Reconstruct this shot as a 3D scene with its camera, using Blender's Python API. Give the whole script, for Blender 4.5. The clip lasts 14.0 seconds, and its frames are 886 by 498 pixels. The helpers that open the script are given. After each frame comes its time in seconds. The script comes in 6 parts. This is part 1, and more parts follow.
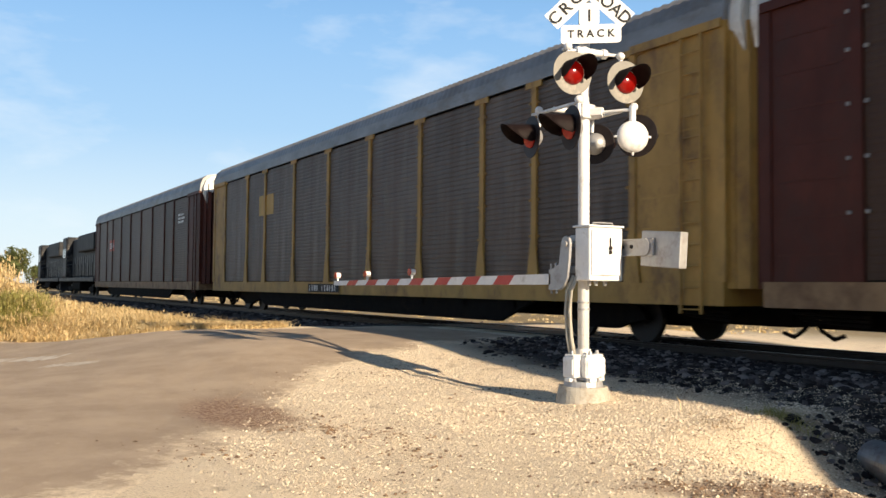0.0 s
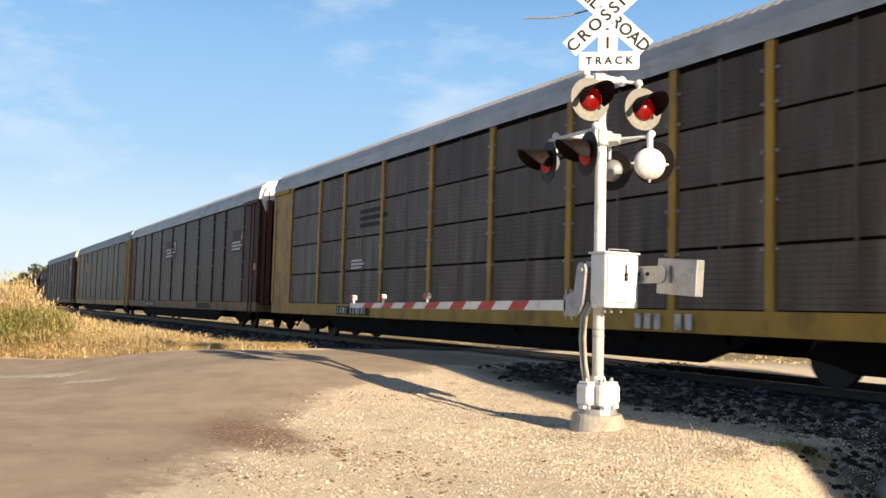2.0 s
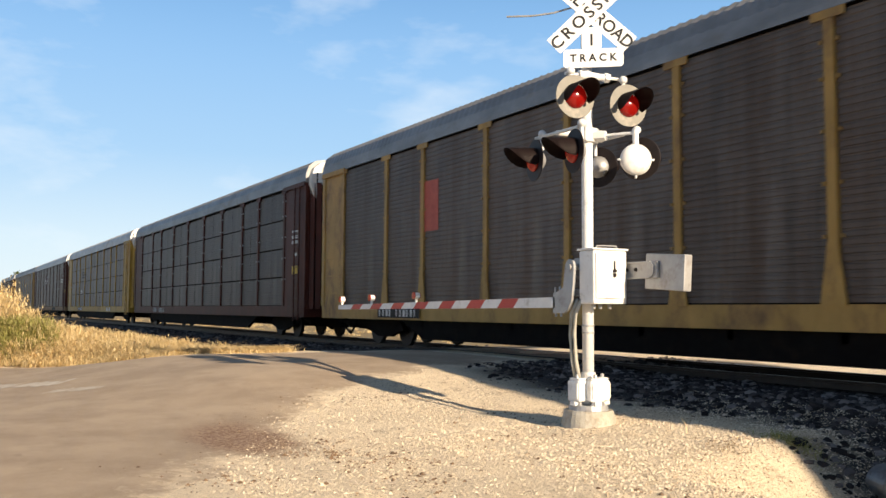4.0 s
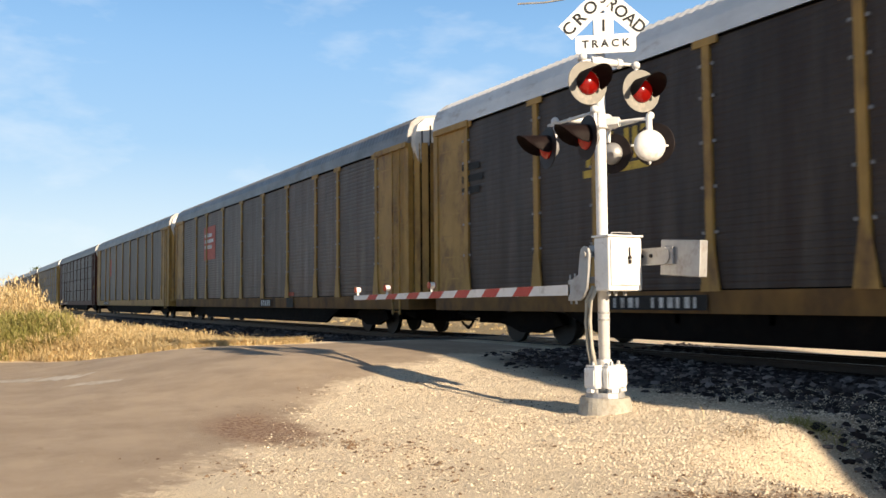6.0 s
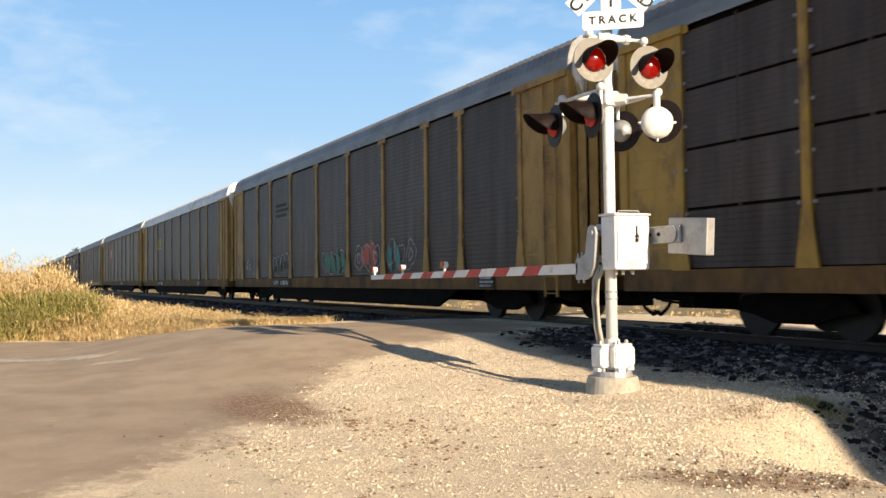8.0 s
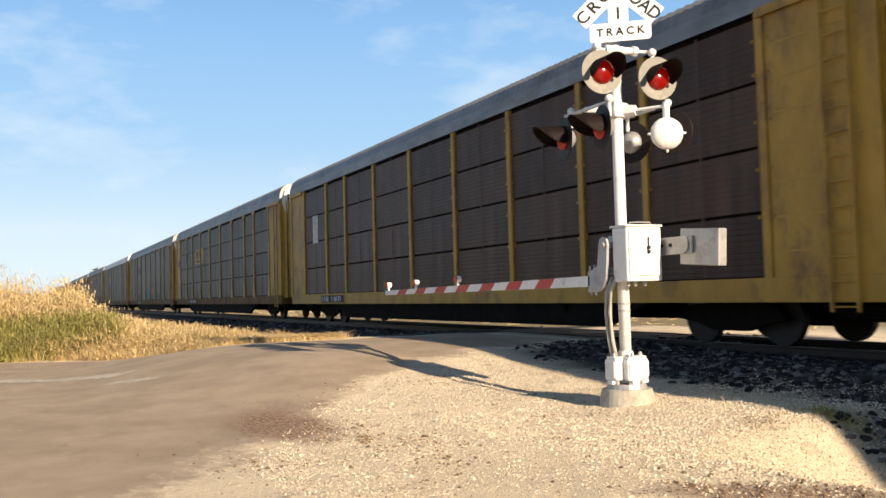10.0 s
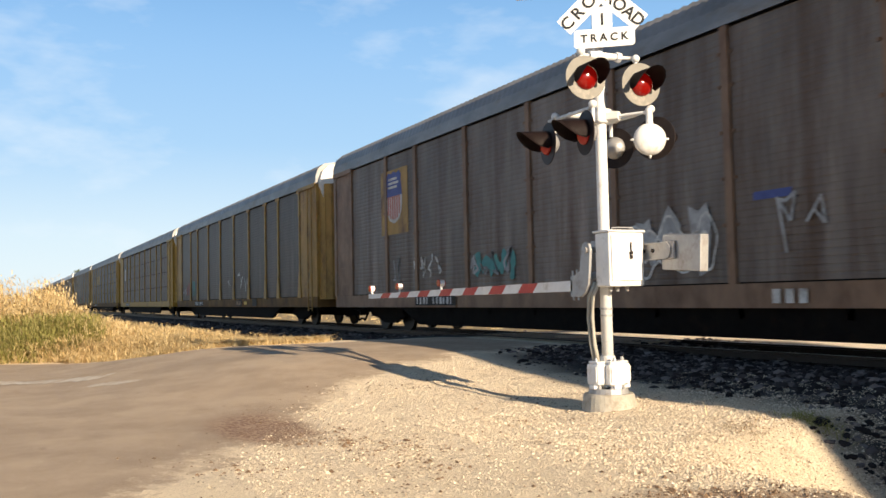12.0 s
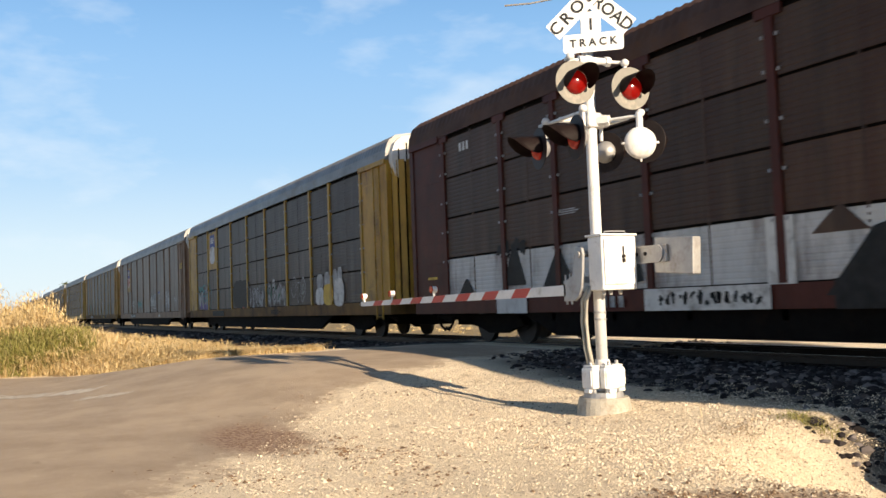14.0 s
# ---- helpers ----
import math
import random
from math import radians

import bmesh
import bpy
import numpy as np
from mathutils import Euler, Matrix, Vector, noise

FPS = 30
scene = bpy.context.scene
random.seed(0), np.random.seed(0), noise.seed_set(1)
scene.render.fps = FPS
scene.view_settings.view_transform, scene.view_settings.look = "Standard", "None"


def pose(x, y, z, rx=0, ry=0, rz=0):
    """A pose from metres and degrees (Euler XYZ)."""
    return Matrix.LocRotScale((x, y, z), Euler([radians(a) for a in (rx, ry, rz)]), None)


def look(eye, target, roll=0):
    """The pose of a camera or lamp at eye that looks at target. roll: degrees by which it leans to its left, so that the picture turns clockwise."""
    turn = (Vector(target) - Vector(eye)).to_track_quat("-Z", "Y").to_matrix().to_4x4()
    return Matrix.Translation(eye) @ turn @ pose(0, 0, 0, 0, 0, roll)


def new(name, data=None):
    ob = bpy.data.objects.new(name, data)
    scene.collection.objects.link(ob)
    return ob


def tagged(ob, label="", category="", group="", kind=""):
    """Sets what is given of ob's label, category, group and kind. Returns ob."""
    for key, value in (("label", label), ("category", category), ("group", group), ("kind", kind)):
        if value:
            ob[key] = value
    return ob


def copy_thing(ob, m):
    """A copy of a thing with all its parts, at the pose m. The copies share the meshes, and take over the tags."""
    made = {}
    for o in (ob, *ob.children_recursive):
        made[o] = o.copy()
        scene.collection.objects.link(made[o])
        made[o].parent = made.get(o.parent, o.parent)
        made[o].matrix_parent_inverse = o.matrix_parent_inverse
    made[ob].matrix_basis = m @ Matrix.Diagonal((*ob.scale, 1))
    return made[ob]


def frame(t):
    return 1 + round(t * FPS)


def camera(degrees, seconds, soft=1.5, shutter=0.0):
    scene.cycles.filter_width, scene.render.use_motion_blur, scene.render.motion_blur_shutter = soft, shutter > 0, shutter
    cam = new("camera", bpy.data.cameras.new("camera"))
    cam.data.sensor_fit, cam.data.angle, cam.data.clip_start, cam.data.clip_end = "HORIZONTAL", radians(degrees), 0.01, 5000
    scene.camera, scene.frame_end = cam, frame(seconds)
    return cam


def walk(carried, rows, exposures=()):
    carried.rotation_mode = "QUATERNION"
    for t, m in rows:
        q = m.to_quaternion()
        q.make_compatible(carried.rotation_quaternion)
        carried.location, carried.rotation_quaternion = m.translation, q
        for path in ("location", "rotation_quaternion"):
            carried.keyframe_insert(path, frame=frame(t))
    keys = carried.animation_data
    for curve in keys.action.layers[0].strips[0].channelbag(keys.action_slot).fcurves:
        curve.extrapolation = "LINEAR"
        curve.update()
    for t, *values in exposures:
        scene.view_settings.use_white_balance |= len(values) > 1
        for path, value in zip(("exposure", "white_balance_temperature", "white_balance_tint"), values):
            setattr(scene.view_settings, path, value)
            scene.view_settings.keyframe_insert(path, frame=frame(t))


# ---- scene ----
cam = camera(53.0, 14.0, shutter=0.08)
PATH = [
    (0.0, pose(-0.039, -0.070, 1.39, 92.39, -0.52, 59.73)),
    (0.5, pose(-0.028, -0.050, 1.39, 92.68, -0.44, 59.82)),
    (1.0, pose(-0.032, -0.057, 1.39, 93.93, -1.77, 60.48)),
    (1.5, pose(-0.013, -0.023, 1.39, 94.55, -1.85, 60.12)),
    (2.0, pose(-0.013, -0.024, 1.39, 93.92, -1.53, 60.94)),
    (2.5, pose(-0.011, -0.020, 1.39, 93.64, -0.80, 61.27)),
    (3.0, pose(-0.020, -0.037, 1.39, 93.85, -0.60, 60.32)),
    (5.5, pose(-0.035, -0.064, 1.39, 93.88, -0.07, 60.11)),
    (6.0, pose(-0.025, -0.045, 1.39, 93.22, 0.48, 61.12)),
    (6.5, pose(-0.031, -0.055, 1.39, 93.29, 1.04, 61.00)),
    (7.0, pose(-0.001, -0.002, 1.39, 93.27, 1.02, 59.42)),
    (7.5, pose(0.063, 0.113, 1.39, 92.38, 0.30, 61.49)),
    (8.0, pose(0.135, 0.243, 1.39, 91.90, 0.70, 63.34)),
    (10.5, pose(0.171, 0.309, 1.39, 92.99, 1.67, 64.48)),
    (11.0, pose(0.143, 0.258, 1.39, 93.17, 1.80, 64.35)),
    (11.5, pose(0.172, 0.310, 1.39, 93.07, 1.61, 64.22)),
    (12.0, pose(0.178, 0.321, 1.39, 93.08, 1.23, 63.49)),
    (12.5, pose(0.156, 0.281, 1.39, 93.14, 1.66, 62.68)),
    (13.0, pose(0.150, 0.271, 1.39, 93.44, 2.02, 62.76)),
    (13.5, pose(0.171, 0.308, 1.39, 93.55, 2.05, 62.96)),
    (14.0, pose(0.158, 0.286, 1.39, 93.48, 2.17, 62.86)),
]
walk(cam, PATH, ((0.0, 0.84, 6900, 12), (14.0, 0.84, 6900, 12)))

# ---- world, sun, exposure ----
SUN_AZ = (2.8, 0.47)          # horizontal way towards the sun per metre of height
sun_dir = Vector((SUN_AZ[0], SUN_AZ[1], 1.0)).normalized()
world = bpy.data.worlds.new("sky")
scene.world = world
world.use_nodes = True
wn, wl = world.node_tree.nodes, world.node_tree.links
wn.clear()
sky = wn.new("ShaderNodeTexSky")
sky.sky_type = "NISHITA"
sky.sun_disc = False
sky.sun_elevation = math.asin(sun_dir.z)
sky.sun_rotation = math.atan2(sun_dir.x, sun_dir.y)
sky.air_density, sky.dust_density, sky.ozone_density = 1.0, 0.3, 2.6
tc = wn.new("ShaderNodeTexCoord")
mp = wn.new("ShaderNodeMapping")
mp.inputs["Scale"].default_value = (1.2, 3.5, 9.0)
mp.inputs["Rotation"].default_value = (0, 0, radians(25))
wl.new(tc.outputs["Generated"], mp.inputs["Vector"])
cn = wn.new("ShaderNodeTexNoise")
cn.inputs["Scale"].default_value, cn.inputs["Detail"].default_value, cn.inputs["Roughness"].default_value = 1.6, 5, 0.55
wl.new(mp.outputs["Vector"], cn.inputs["Vector"])
cr = wn.new("ShaderNodeMapRange")
cr.inputs["From Min"].default_value, cr.inputs["From Max"].default_value = 0.54, 0.8
cr.inputs["To Max"].default_value = 0.55
wl.new(cn.outputs["Fac"], cr.inputs["Value"])
sx = wn.new("ShaderNodeSeparateXYZ")
wl.new(tc.outputs["Generated"], sx.inputs["Vector"])
# haze: pale at the horizon, clear blue above it, giving way to the plain sky overhead
haze = wn.new("ShaderNodeValToRGB")
while len(haze.color_ramp.elements) < 4:
    haze.color_ramp.elements.new(0.5)
for i, (p, c) in enumerate(((0.0, (9.2, 11.0, 12.2)), (0.07, (8.1, 10.4, 12.2)), (0.17, (4.8, 8.1, 11.9)), (0.36, (2.55, 6.1, 11.4)))):
    haze.color_ramp.elements[i].position, haze.color_ramp.elements[i].color = p, (*c, 1)
wl.new(sx.outputs["Z"], haze.inputs["Fac"])
hz = wn.new("ShaderNodeMapRange")
hz.interpolation_type = "SMOOTHSTEP"
for key, value in (("From Min", 0.25), ("From Max", 0.60), ("To Min", 0.88), ("To Max", 0.0)):
    hz.inputs[key].default_value = value
wl.new(sx.outputs["Z"], hz.inputs["Value"])
hm = wn.new("ShaderNodeMix")
hm.data_type = "RGBA"
wl.new(hz.outputs["Result"], hm.inputs["Factor"])
wl.new(sky.outputs["Color"], hm.inputs["A"])
wl.new(haze.outputs["Color"], hm.inputs["B"])
cm = wn.new("ShaderNodeMix")
cm.data_type = "RGBA"
cm.inputs["B"].default_value = (10.2, 11.4, 12.4, 1)
wl.new(cr.outputs["Result"], cm.inputs["Factor"])
wl.new(hm.outputs["Result"], cm.inputs["A"])
bg = wn.new("ShaderNodeBackground")
bg.inputs["Strength"].default_value = 0.05
wl.new(cm.outputs["Result"], bg.inputs["Color"])
wo = wn.new("ShaderNodeOutputWorld")
wl.new(bg.outputs["Background"], wo.inputs["Surface"])

sun_data = bpy.data.lights.new("sun", "SUN")
sun_data.energy, sun_data.angle, sun_data.color = 5.0, radians(0.55), (1.0, 0.84, 0.62)
sun = new("sun", sun_data)
sun.matrix_world = look((0, 0, 60), Vector((0, 0, 60)) - sun_dir)


# ---- materials ----
def ramp_material(name, dark, light, scale=6.0, rough=0.8, metal=0.0, bump=0.2, bump_scale=60.0, wear=None, wear_amount=0.0,
                  wear_scale=2.0, stretch=(1, 1, 1), emit=None, vary=0.0):
    """Two colours mixed by a noise in object space, a second colour of wear or dirt, and a fine bump."""
    m = bpy.data.materials.new(name)
    m.use_nodes = True
    n, l = m.node_tree.nodes, m.node_tree.links
    b = n["Principled BSDF"]
    t = n.new("ShaderNodeTexCoord")
    s = n.new("ShaderNodeMapping")
    s.inputs["Scale"].default_value = stretch
    l.new(t.outputs["Object"], s.inputs["Vector"])
    a = n.new("ShaderNodeTexNoise")
    a.inputs["Scale"].default_value, a.inputs["Detail"].default_value, a.inputs["Roughness"].default_value = scale, 6, 0.65
    l.new(s.outputs["Vector"], a.inputs["Vector"])
    r = n.new("ShaderNodeMapRange")
    r.inputs["From Min"].default_value, r.inputs["From Max"].default_value = 0.32, 0.68
    l.new(a.outputs["Fac"], r.inputs["Value"])
    mix = n.new("ShaderNodeMix")
    mix.data_type = "RGBA"
    mix.inputs["A"].default_value, mix.inputs["B"].default_value = (*dark, 1), (*light, 1)
    l.new(r.outputs["Result"], mix.inputs["Factor"])
    colour = mix.outputs["Result"]
    if wear:
        w = n.new("ShaderNodeTexNoise")
        w.inputs["Scale"].default_value, w.inputs["Detail"].default_value, w.inputs["Roughness"].default_value = wear_scale, 8, 0.7
        ws = n.new("ShaderNodeMapping")
        ws.inputs["Location"].default_value = (7.3, 2.1, 4.4)
        ws.inputs["Scale"].default_value = stretch
        l.new(t.outputs["Object"], ws.inputs["Vector"])
        l.new(ws.outputs["Vector"], w.inputs["Vector"])
        wr = n.new("ShaderNodeMapRange")
        wr.inputs["From Min"].default_value, wr.inputs["From Max"].default_value = 0.62 - 0.25 * wear_amount, 0.75 - 0.1 * wear_amount
        l.new(w.outputs["Fac"], wr.inputs["Value"])
        m2 = n.new("ShaderNodeMix")
        m2.data_type = "RGBA"
        m2.inputs["B"].default_value = (*wear, 1)
        l.new(wr.outputs["Result"], m2.inputs["Factor"])
        l.new(colour, m2.inputs["A"])
        colour = m2.outputs["Result"]
    if vary:
        oi = n.new("ShaderNodeObjectInfo")
        vr = n.new("ShaderNodeMapRange")
        vr.inputs["To Min"].default_value, vr.inputs["To Max"].default_value = 1 - vary, 1 + vary
        l.new(oi.outputs["Random"], vr.inputs["Value"])
        hs = n.new("ShaderNodeHueSaturation")
        l.new(vr.outputs["Result"], hs.inputs["Value"])
        l.new(colour, hs.inputs["Color"])
        colour = hs.outputs["Color"]
    l.new(colour, b.inputs["Base Color"])
    b.inputs["Roughness"].default_value, b.inputs["Metallic"].default_value = rough, metal
    if bump:
        f = n.new("ShaderNodeTexNoise")
        f.inputs["Scale"].default_value, f.inputs["Detail"].default_value = bump_scale, 4
        l.new(t.outputs["Object"], f.inputs["Vector"])
        bu = n.new("ShaderNodeBump")
        bu.inputs["Strength"].default_value, bu.inputs["Distance"].default_value = bump, 0.02
        l.new(f.outputs["Fac"], bu.inputs["Height"])
        l.new(bu.outputs["Normal"], b.inputs["Normal"])
    if emit:
        b.inputs["Emission Color"].default_value, b.inputs["Emission Strength"].default_value = (*emit[0], 1), emit[1]
    return m


RUST = (0.10, 0.045, 0.02)
M = {}
M["panel_grey"] = ramp_material("galvanised_panel", (0.060, 0.046, 0.040), (0.162, 0.132, 0.113), 1.2, 0.52, 0.1, 0.15, 40, (0.085, 0.055, 0.04), 0.6, 0.9, (1.6, 1, 0.22), vary=0.22)
M["panel_warm"] = ramp_material("dusty_tan_panel", (0.11, 0.09, 0.078), (0.23, 0.195, 0.172), 1.2, 0.52, 0.1, 0.15, 40, (0.09, 0.055, 0.038), 0.6, 0.9, (1.6, 1, 0.22), vary=0.22)
M["panel_brown"] = ramp_material("grimy_panel", (0.036, 0.0205, 0.0135), (0.094, 0.057, 0.038), 1.2, 0.52, 0.0, 0.15, 40, (0.06, 0.028, 0.018), 0.65, 0.9, (1.6, 1, 0.22), vary=0.22)
M["rust_sill"] = ramp_material("rusty_yellow_sill", (0.11, 0.055, 0.014), (0.23, 0.12, 0.028), 1.4, 0.8, 0.0, 0.15, 50, (0.05, 0.025, 0.015), 0.6, 1.2, (1, 1, 0.5))
M["panel_dark"] = ramp_material("sooty_panel", (0.034, 0.026, 0.023), (0.098, 0.078, 0.067), 1.2, 0.52, 0.0, 0.15, 40, (0.05, 0.032, 0.025), 0.6, 0.9, (1.6, 1, 0.22), vary=0.22)
M["yellow"] = ramp_material("yellow_paint", (0.32, 0.175, 0.016), (0.46, 0.265, 0.03), 2.0, 0.55, 0.0, 0.1, 60, RUST, 0.45, 1.5, (1, 1, 0.5))
M["ochre"] = ramp_material("faded_ochre_paint", (0.29, 0.165, 0.034), (0.43, 0.25, 0.06), 2.0, 0.6, 0.0, 0.12, 60, RUST, 0.5, 1.5, (1, 1, 0.5))
M["maroon"] = ramp_material("maroon_paint", (0.050, 0.012, 0.008), (0.088, 0.0225, 0.0145), 2.0, 0.55, 0.0, 0.1, 60, (0.05, 0.02, 0.015), 0.5, 1.5, (1, 1, 0.5))
M["tan"] = ramp_material("tan_sill_paint", (0.20, 0.12, 0.06), (0.30, 0.19, 0.10), 2.0, 0.7, 0.0, 0.1, 60, RUST, 0.6, 1.5)
M["roof_grey"] = ramp_material("galvanised_roof", (0.15, 0.15, 0.155), (0.27, 0.27, 0.275), 1.5, 0.5, 0.3, 0.1, 30, (0.16, 0.12, 0.09), 0.35, 1.0, (0.5, 1, 1))
M["roof_pale"] = ramp_material("weathered_pale_roof", (0.34, 0.34, 0.345), (0.50, 0.50, 0.505), 1.5, 0.5, 0.1, 0.1, 30, (0.25, 0.16, 0.10), 0.35, 1.0, (0.5, 1, 1))
M["roof_white"] = ramp_material("pale_roof", (0.62, 0.62, 0.62), (0.80, 0.80, 0.80), 1.5, 0.5, 0.1, 0.1, 30, (0.25, 0.16, 0.10), 0.3, 1.0, (0.5, 1, 1))
M["roof_brown"] = ramp_material("rusted_roof", (0.055, 0.03, 0.024), (0.10, 0.058, 0.046), 1.5, 0.7, 0.1, 0.1, 30, RUST, 0.5, 1.0)
# black steel and wheels: colours lowered further to paint in under-car shade
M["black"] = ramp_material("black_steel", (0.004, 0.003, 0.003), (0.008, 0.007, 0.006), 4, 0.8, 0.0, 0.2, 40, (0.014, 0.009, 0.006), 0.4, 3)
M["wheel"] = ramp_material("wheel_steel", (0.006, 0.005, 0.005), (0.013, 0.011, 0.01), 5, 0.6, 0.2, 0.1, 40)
M["end_white"] = ramp_material("white_end_cap", (0.62, 0.61, 0.58), (0.78, 0.77, 0.74), 3, 0.6, 0.0, 0.1, 40, (0.3, 0.22, 0.15), 0.4, 2.0)
M["mark_white"] = ramp_material("white_marking", (0.50, 0.50, 0.48), (0.66, 0.66, 0.64), 5, 0.7, 0.0, 0.05, 60, (0.2, 0.17, 0.15), 0.5, 4)
M["mark_grey"] = ramp_material("faded_spray_paint", (0.26, 0.27, 0.28), (0.42, 0.43, 0.44), 3, 0.7, 0.0, 0.05, 60, (0.16, 0.14, 0.13), 0.6, 3)
M["mark_pale"] = ramp_material("white_sprayed_panel", (0.42, 0.42, 0.41), (0.58, 0.58, 0.57), 2.5, 0.7, 0.0, 0.05, 60, (0.16, 0.13, 0.12), 0.55, 1.6, (1, 1, 0.3))
M["mark_black"] = ramp_material("black_marking", (0.012, 0.012, 0.012), (0.025, 0.025, 0.025), 5, 0.6)
M["mark_yellow"] = ramp_material("yellow_marking", (0.52, 0.33, 0.03), (0.62, 0.42, 0.06), 5, 0.6, 0.0, 0.05, 60, RUST, 0.3, 4)
M["mark_red"] = ramp_material("red_marking", (0.36, 0.05, 0.03), (0.48, 0.09, 0.05), 5, 0.6, 0.0, 0.05)
M["mark_dull_red"] = ramp_material("dull_red_marking", (0.15, 0.03, 0.022), (0.20, 0.045, 0.032), 5, 0.6, 0.0, 0.05)
M["mark_teal"] = ramp_material("teal_spray_paint", (0.02, 0.15, 0.15), (0.05, 0.26, 0.25), 4, 0.6, 0.0, 0.05)
M["mark_green"] = ramp_material("green_spray_paint", (0.02, 0.13, 0.09), (0.04, 0.2, 0.13), 4, 0.6, 0.0, 0.05)
M["mark_purple"] = ramp_material("purple_spray_paint", (0.09, 0.05, 0.20), (0.16, 0.10, 0.30), 4, 0.6, 0.0, 0.05)
M["mark_blue"] = ramp_material("blue_marking", (0.03, 0.05, 0.20), (0.06, 0.09, 0.30), 5, 0.6, 0.0, 0.05)
M["loco_body"] = ramp_material("dark_blue_paint", (0.006, 0.007, 0.010), (0.014, 0.015, 0.02), 2, 0.5, 0.0, 0.1, 40, (0.10, 0.09, 0.08), 0.4, 1.5)
M["loco_grey"] = ramp_material("grey_dusty_paint", (0.010, 0.011, 0.014), (0.026, 0.027, 0.032), 2, 0.6, 0.0, 0.1, 40, (0.05, 0.05, 0.05), 0.4, 1.5)
M["window_glass"] = ramp_material("dark_window_glass", (0.02, 0.025, 0.03), (0.03, 0.035, 0.04), 3, 0.08, 0.0, 0)
M["signal_white"] = ramp_material("silver_white_paint", (0.66, 0.66, 0.66), (0.80, 0.80, 0.79), 4, 0.42, 0.0, 0.05, 60, (0.45, 0.42, 0.38), 0.35, 5)
M["signal_grey"] = ramp_material("aluminium_paint", (0.30, 0.30, 0.31), (0.42, 0.42, 0.42), 4, 0.45, 0.35, 0.08, 60, (0.25, 0.22, 0.2), 0.4, 5)
# pale copy of the lamp plate colour, with sunlight put into it
M["disc_sunlit"] = ramp_material("sunlit_disc_paint", (0.17, 0.16, 0.14), (0.22, 0.21, 0.185), 6, 0.6, 0.0, 0.05, 60, (0.38, 0.34, 0.28), 0.3, 5)
M["disc_black"] = ramp_material("matt_black_paint", (0.014, 0.010, 0.010), (0.028, 0.021, 0.021), 6, 0.55, 0.0, 0.05)
M["hood_black"] = ramp_material("faded_black_hood", (0.014, 0.008, 0.008), (0.030, 0.018, 0.017), 6, 0.6, 0.0, 0.05)
M["lens_lit"] = ramp_material("lit_red_lens", (0.13, 0.004, 0.003), (0.19, 0.006, 0.004), 12, 0.16, 0.0, 0.0, emit=((1.0, 0.012, 0.008), 0.07))
M["lens_red"] = ramp_material("red_lens", (0.30, 0.012, 0.01), (0.36, 0.016, 0.012), 12, 0.12, 0.0, 0.0)
M["sign_white"] = ramp_material("sign_sheeting", (0.80, 0.80, 0.80), (0.86, 0.86, 0.85), 8, 0.4, 0.0, 0.0, wear=(0.6, 0.57, 0.52), wear_amount=0.15, wear_scale=5)
M["sign_black"] = ramp_material("sign_lettering", (0.015, 0.015, 0.015), (0.025, 0.025, 0.025), 8, 0.5, 0.0, 0.0)
M["stripe_white"] = ramp_material("arm_white", (0.66, 0.65, 0.64), (0.78, 0.77, 0.76), 6, 0.45, 0.0, 0.0, wear=(0.45, 0.42, 0.38), wear_amount=0.3, wear_scale=5)
M["stripe_red"] = ramp_material("arm_red", (0.42, 0.03, 0.02), (0.50, 0.05, 0.03), 6, 0.45, 0.0, 0.0)
M["concrete"] = ramp_material("concrete", (0.34, 0.31, 0.26), (0.46, 0.43, 0.37), 5, 0.9, 0.0, 0.4, 50, (0.25, 0.21, 0.16), 0.4, 5)
M["brown_post"] = ramp_material("dusty_brown_paint", (0.15, 0.085, 0.05), (0.25, 0.15, 0.09), 2.0, 0.6, 0.0, 0.1, 60, RUST, 0.6, 1.5, (1, 1, 0.5))
M["old_paint"] = ramp_material("old_road_paint", (0.50, 0.44, 0.36), (0.66, 0.60, 0.52), 9, 0.9, 0.0, 0.2, 60, (0.30, 0.24, 0.18), 0.5, 7)
M["conduit"] = ramp_material("grey_conduit", (0.30, 0.29, 0.25), (0.42, 0.40, 0.35), 5, 0.6, 0.0, 0.05)
M["rail"] = ramp_material("rail_steel", (0.018, 0.012, 0.01), (0.036, 0.025, 0.019), 4, 0.5, 0.5, 0.1, 40)
M["rail_top"] = ramp_material("polished_rail_head", (0.10, 0.09, 0.085), (0.16, 0.15, 0.14), 4, 0.5, 0.6, 0.02)
M["tie"] = ramp_material("weathered_tie", (0.02, 0.015, 0.012), (0.05, 0.04, 0.033), 8, 0.9, 0.0, 0.4, 40, stretch=(6, 1, 1))
M["ballast"] = ramp_material("ballast_stone", (0.10, 0.09, 0.095), (0.27, 0.245, 0.25), 3, 0.9, 0.0, 0.3, 40)
M["pebble"] = ramp_material("limestone_gravel", (0.34, 0.28, 0.20), (0.62, 0.54, 0.42), 3, 0.9, 0.0, 0.3, 40)
M["pipe"] = ramp_material("galvanised_culvert", (0.30, 0.32, 0.34), (0.46, 0.48, 0.50), 5, 0.4, 0.6, 0.05, 40, (0.16, 0.12, 0.09), 0.3, 3)
M["bark"] = ramp_material("bark", (0.06, 0.045, 0.03), (0.13, 0.10, 0.07), 6, 0.9, 0.0, 0.6, 20)
M["pole_wood"] = ramp_material("weathered_post", (0.35, 0.32, 0.28), (0.48, 0.45, 0.40), 6, 0.9, 0.0, 0.3, 30)


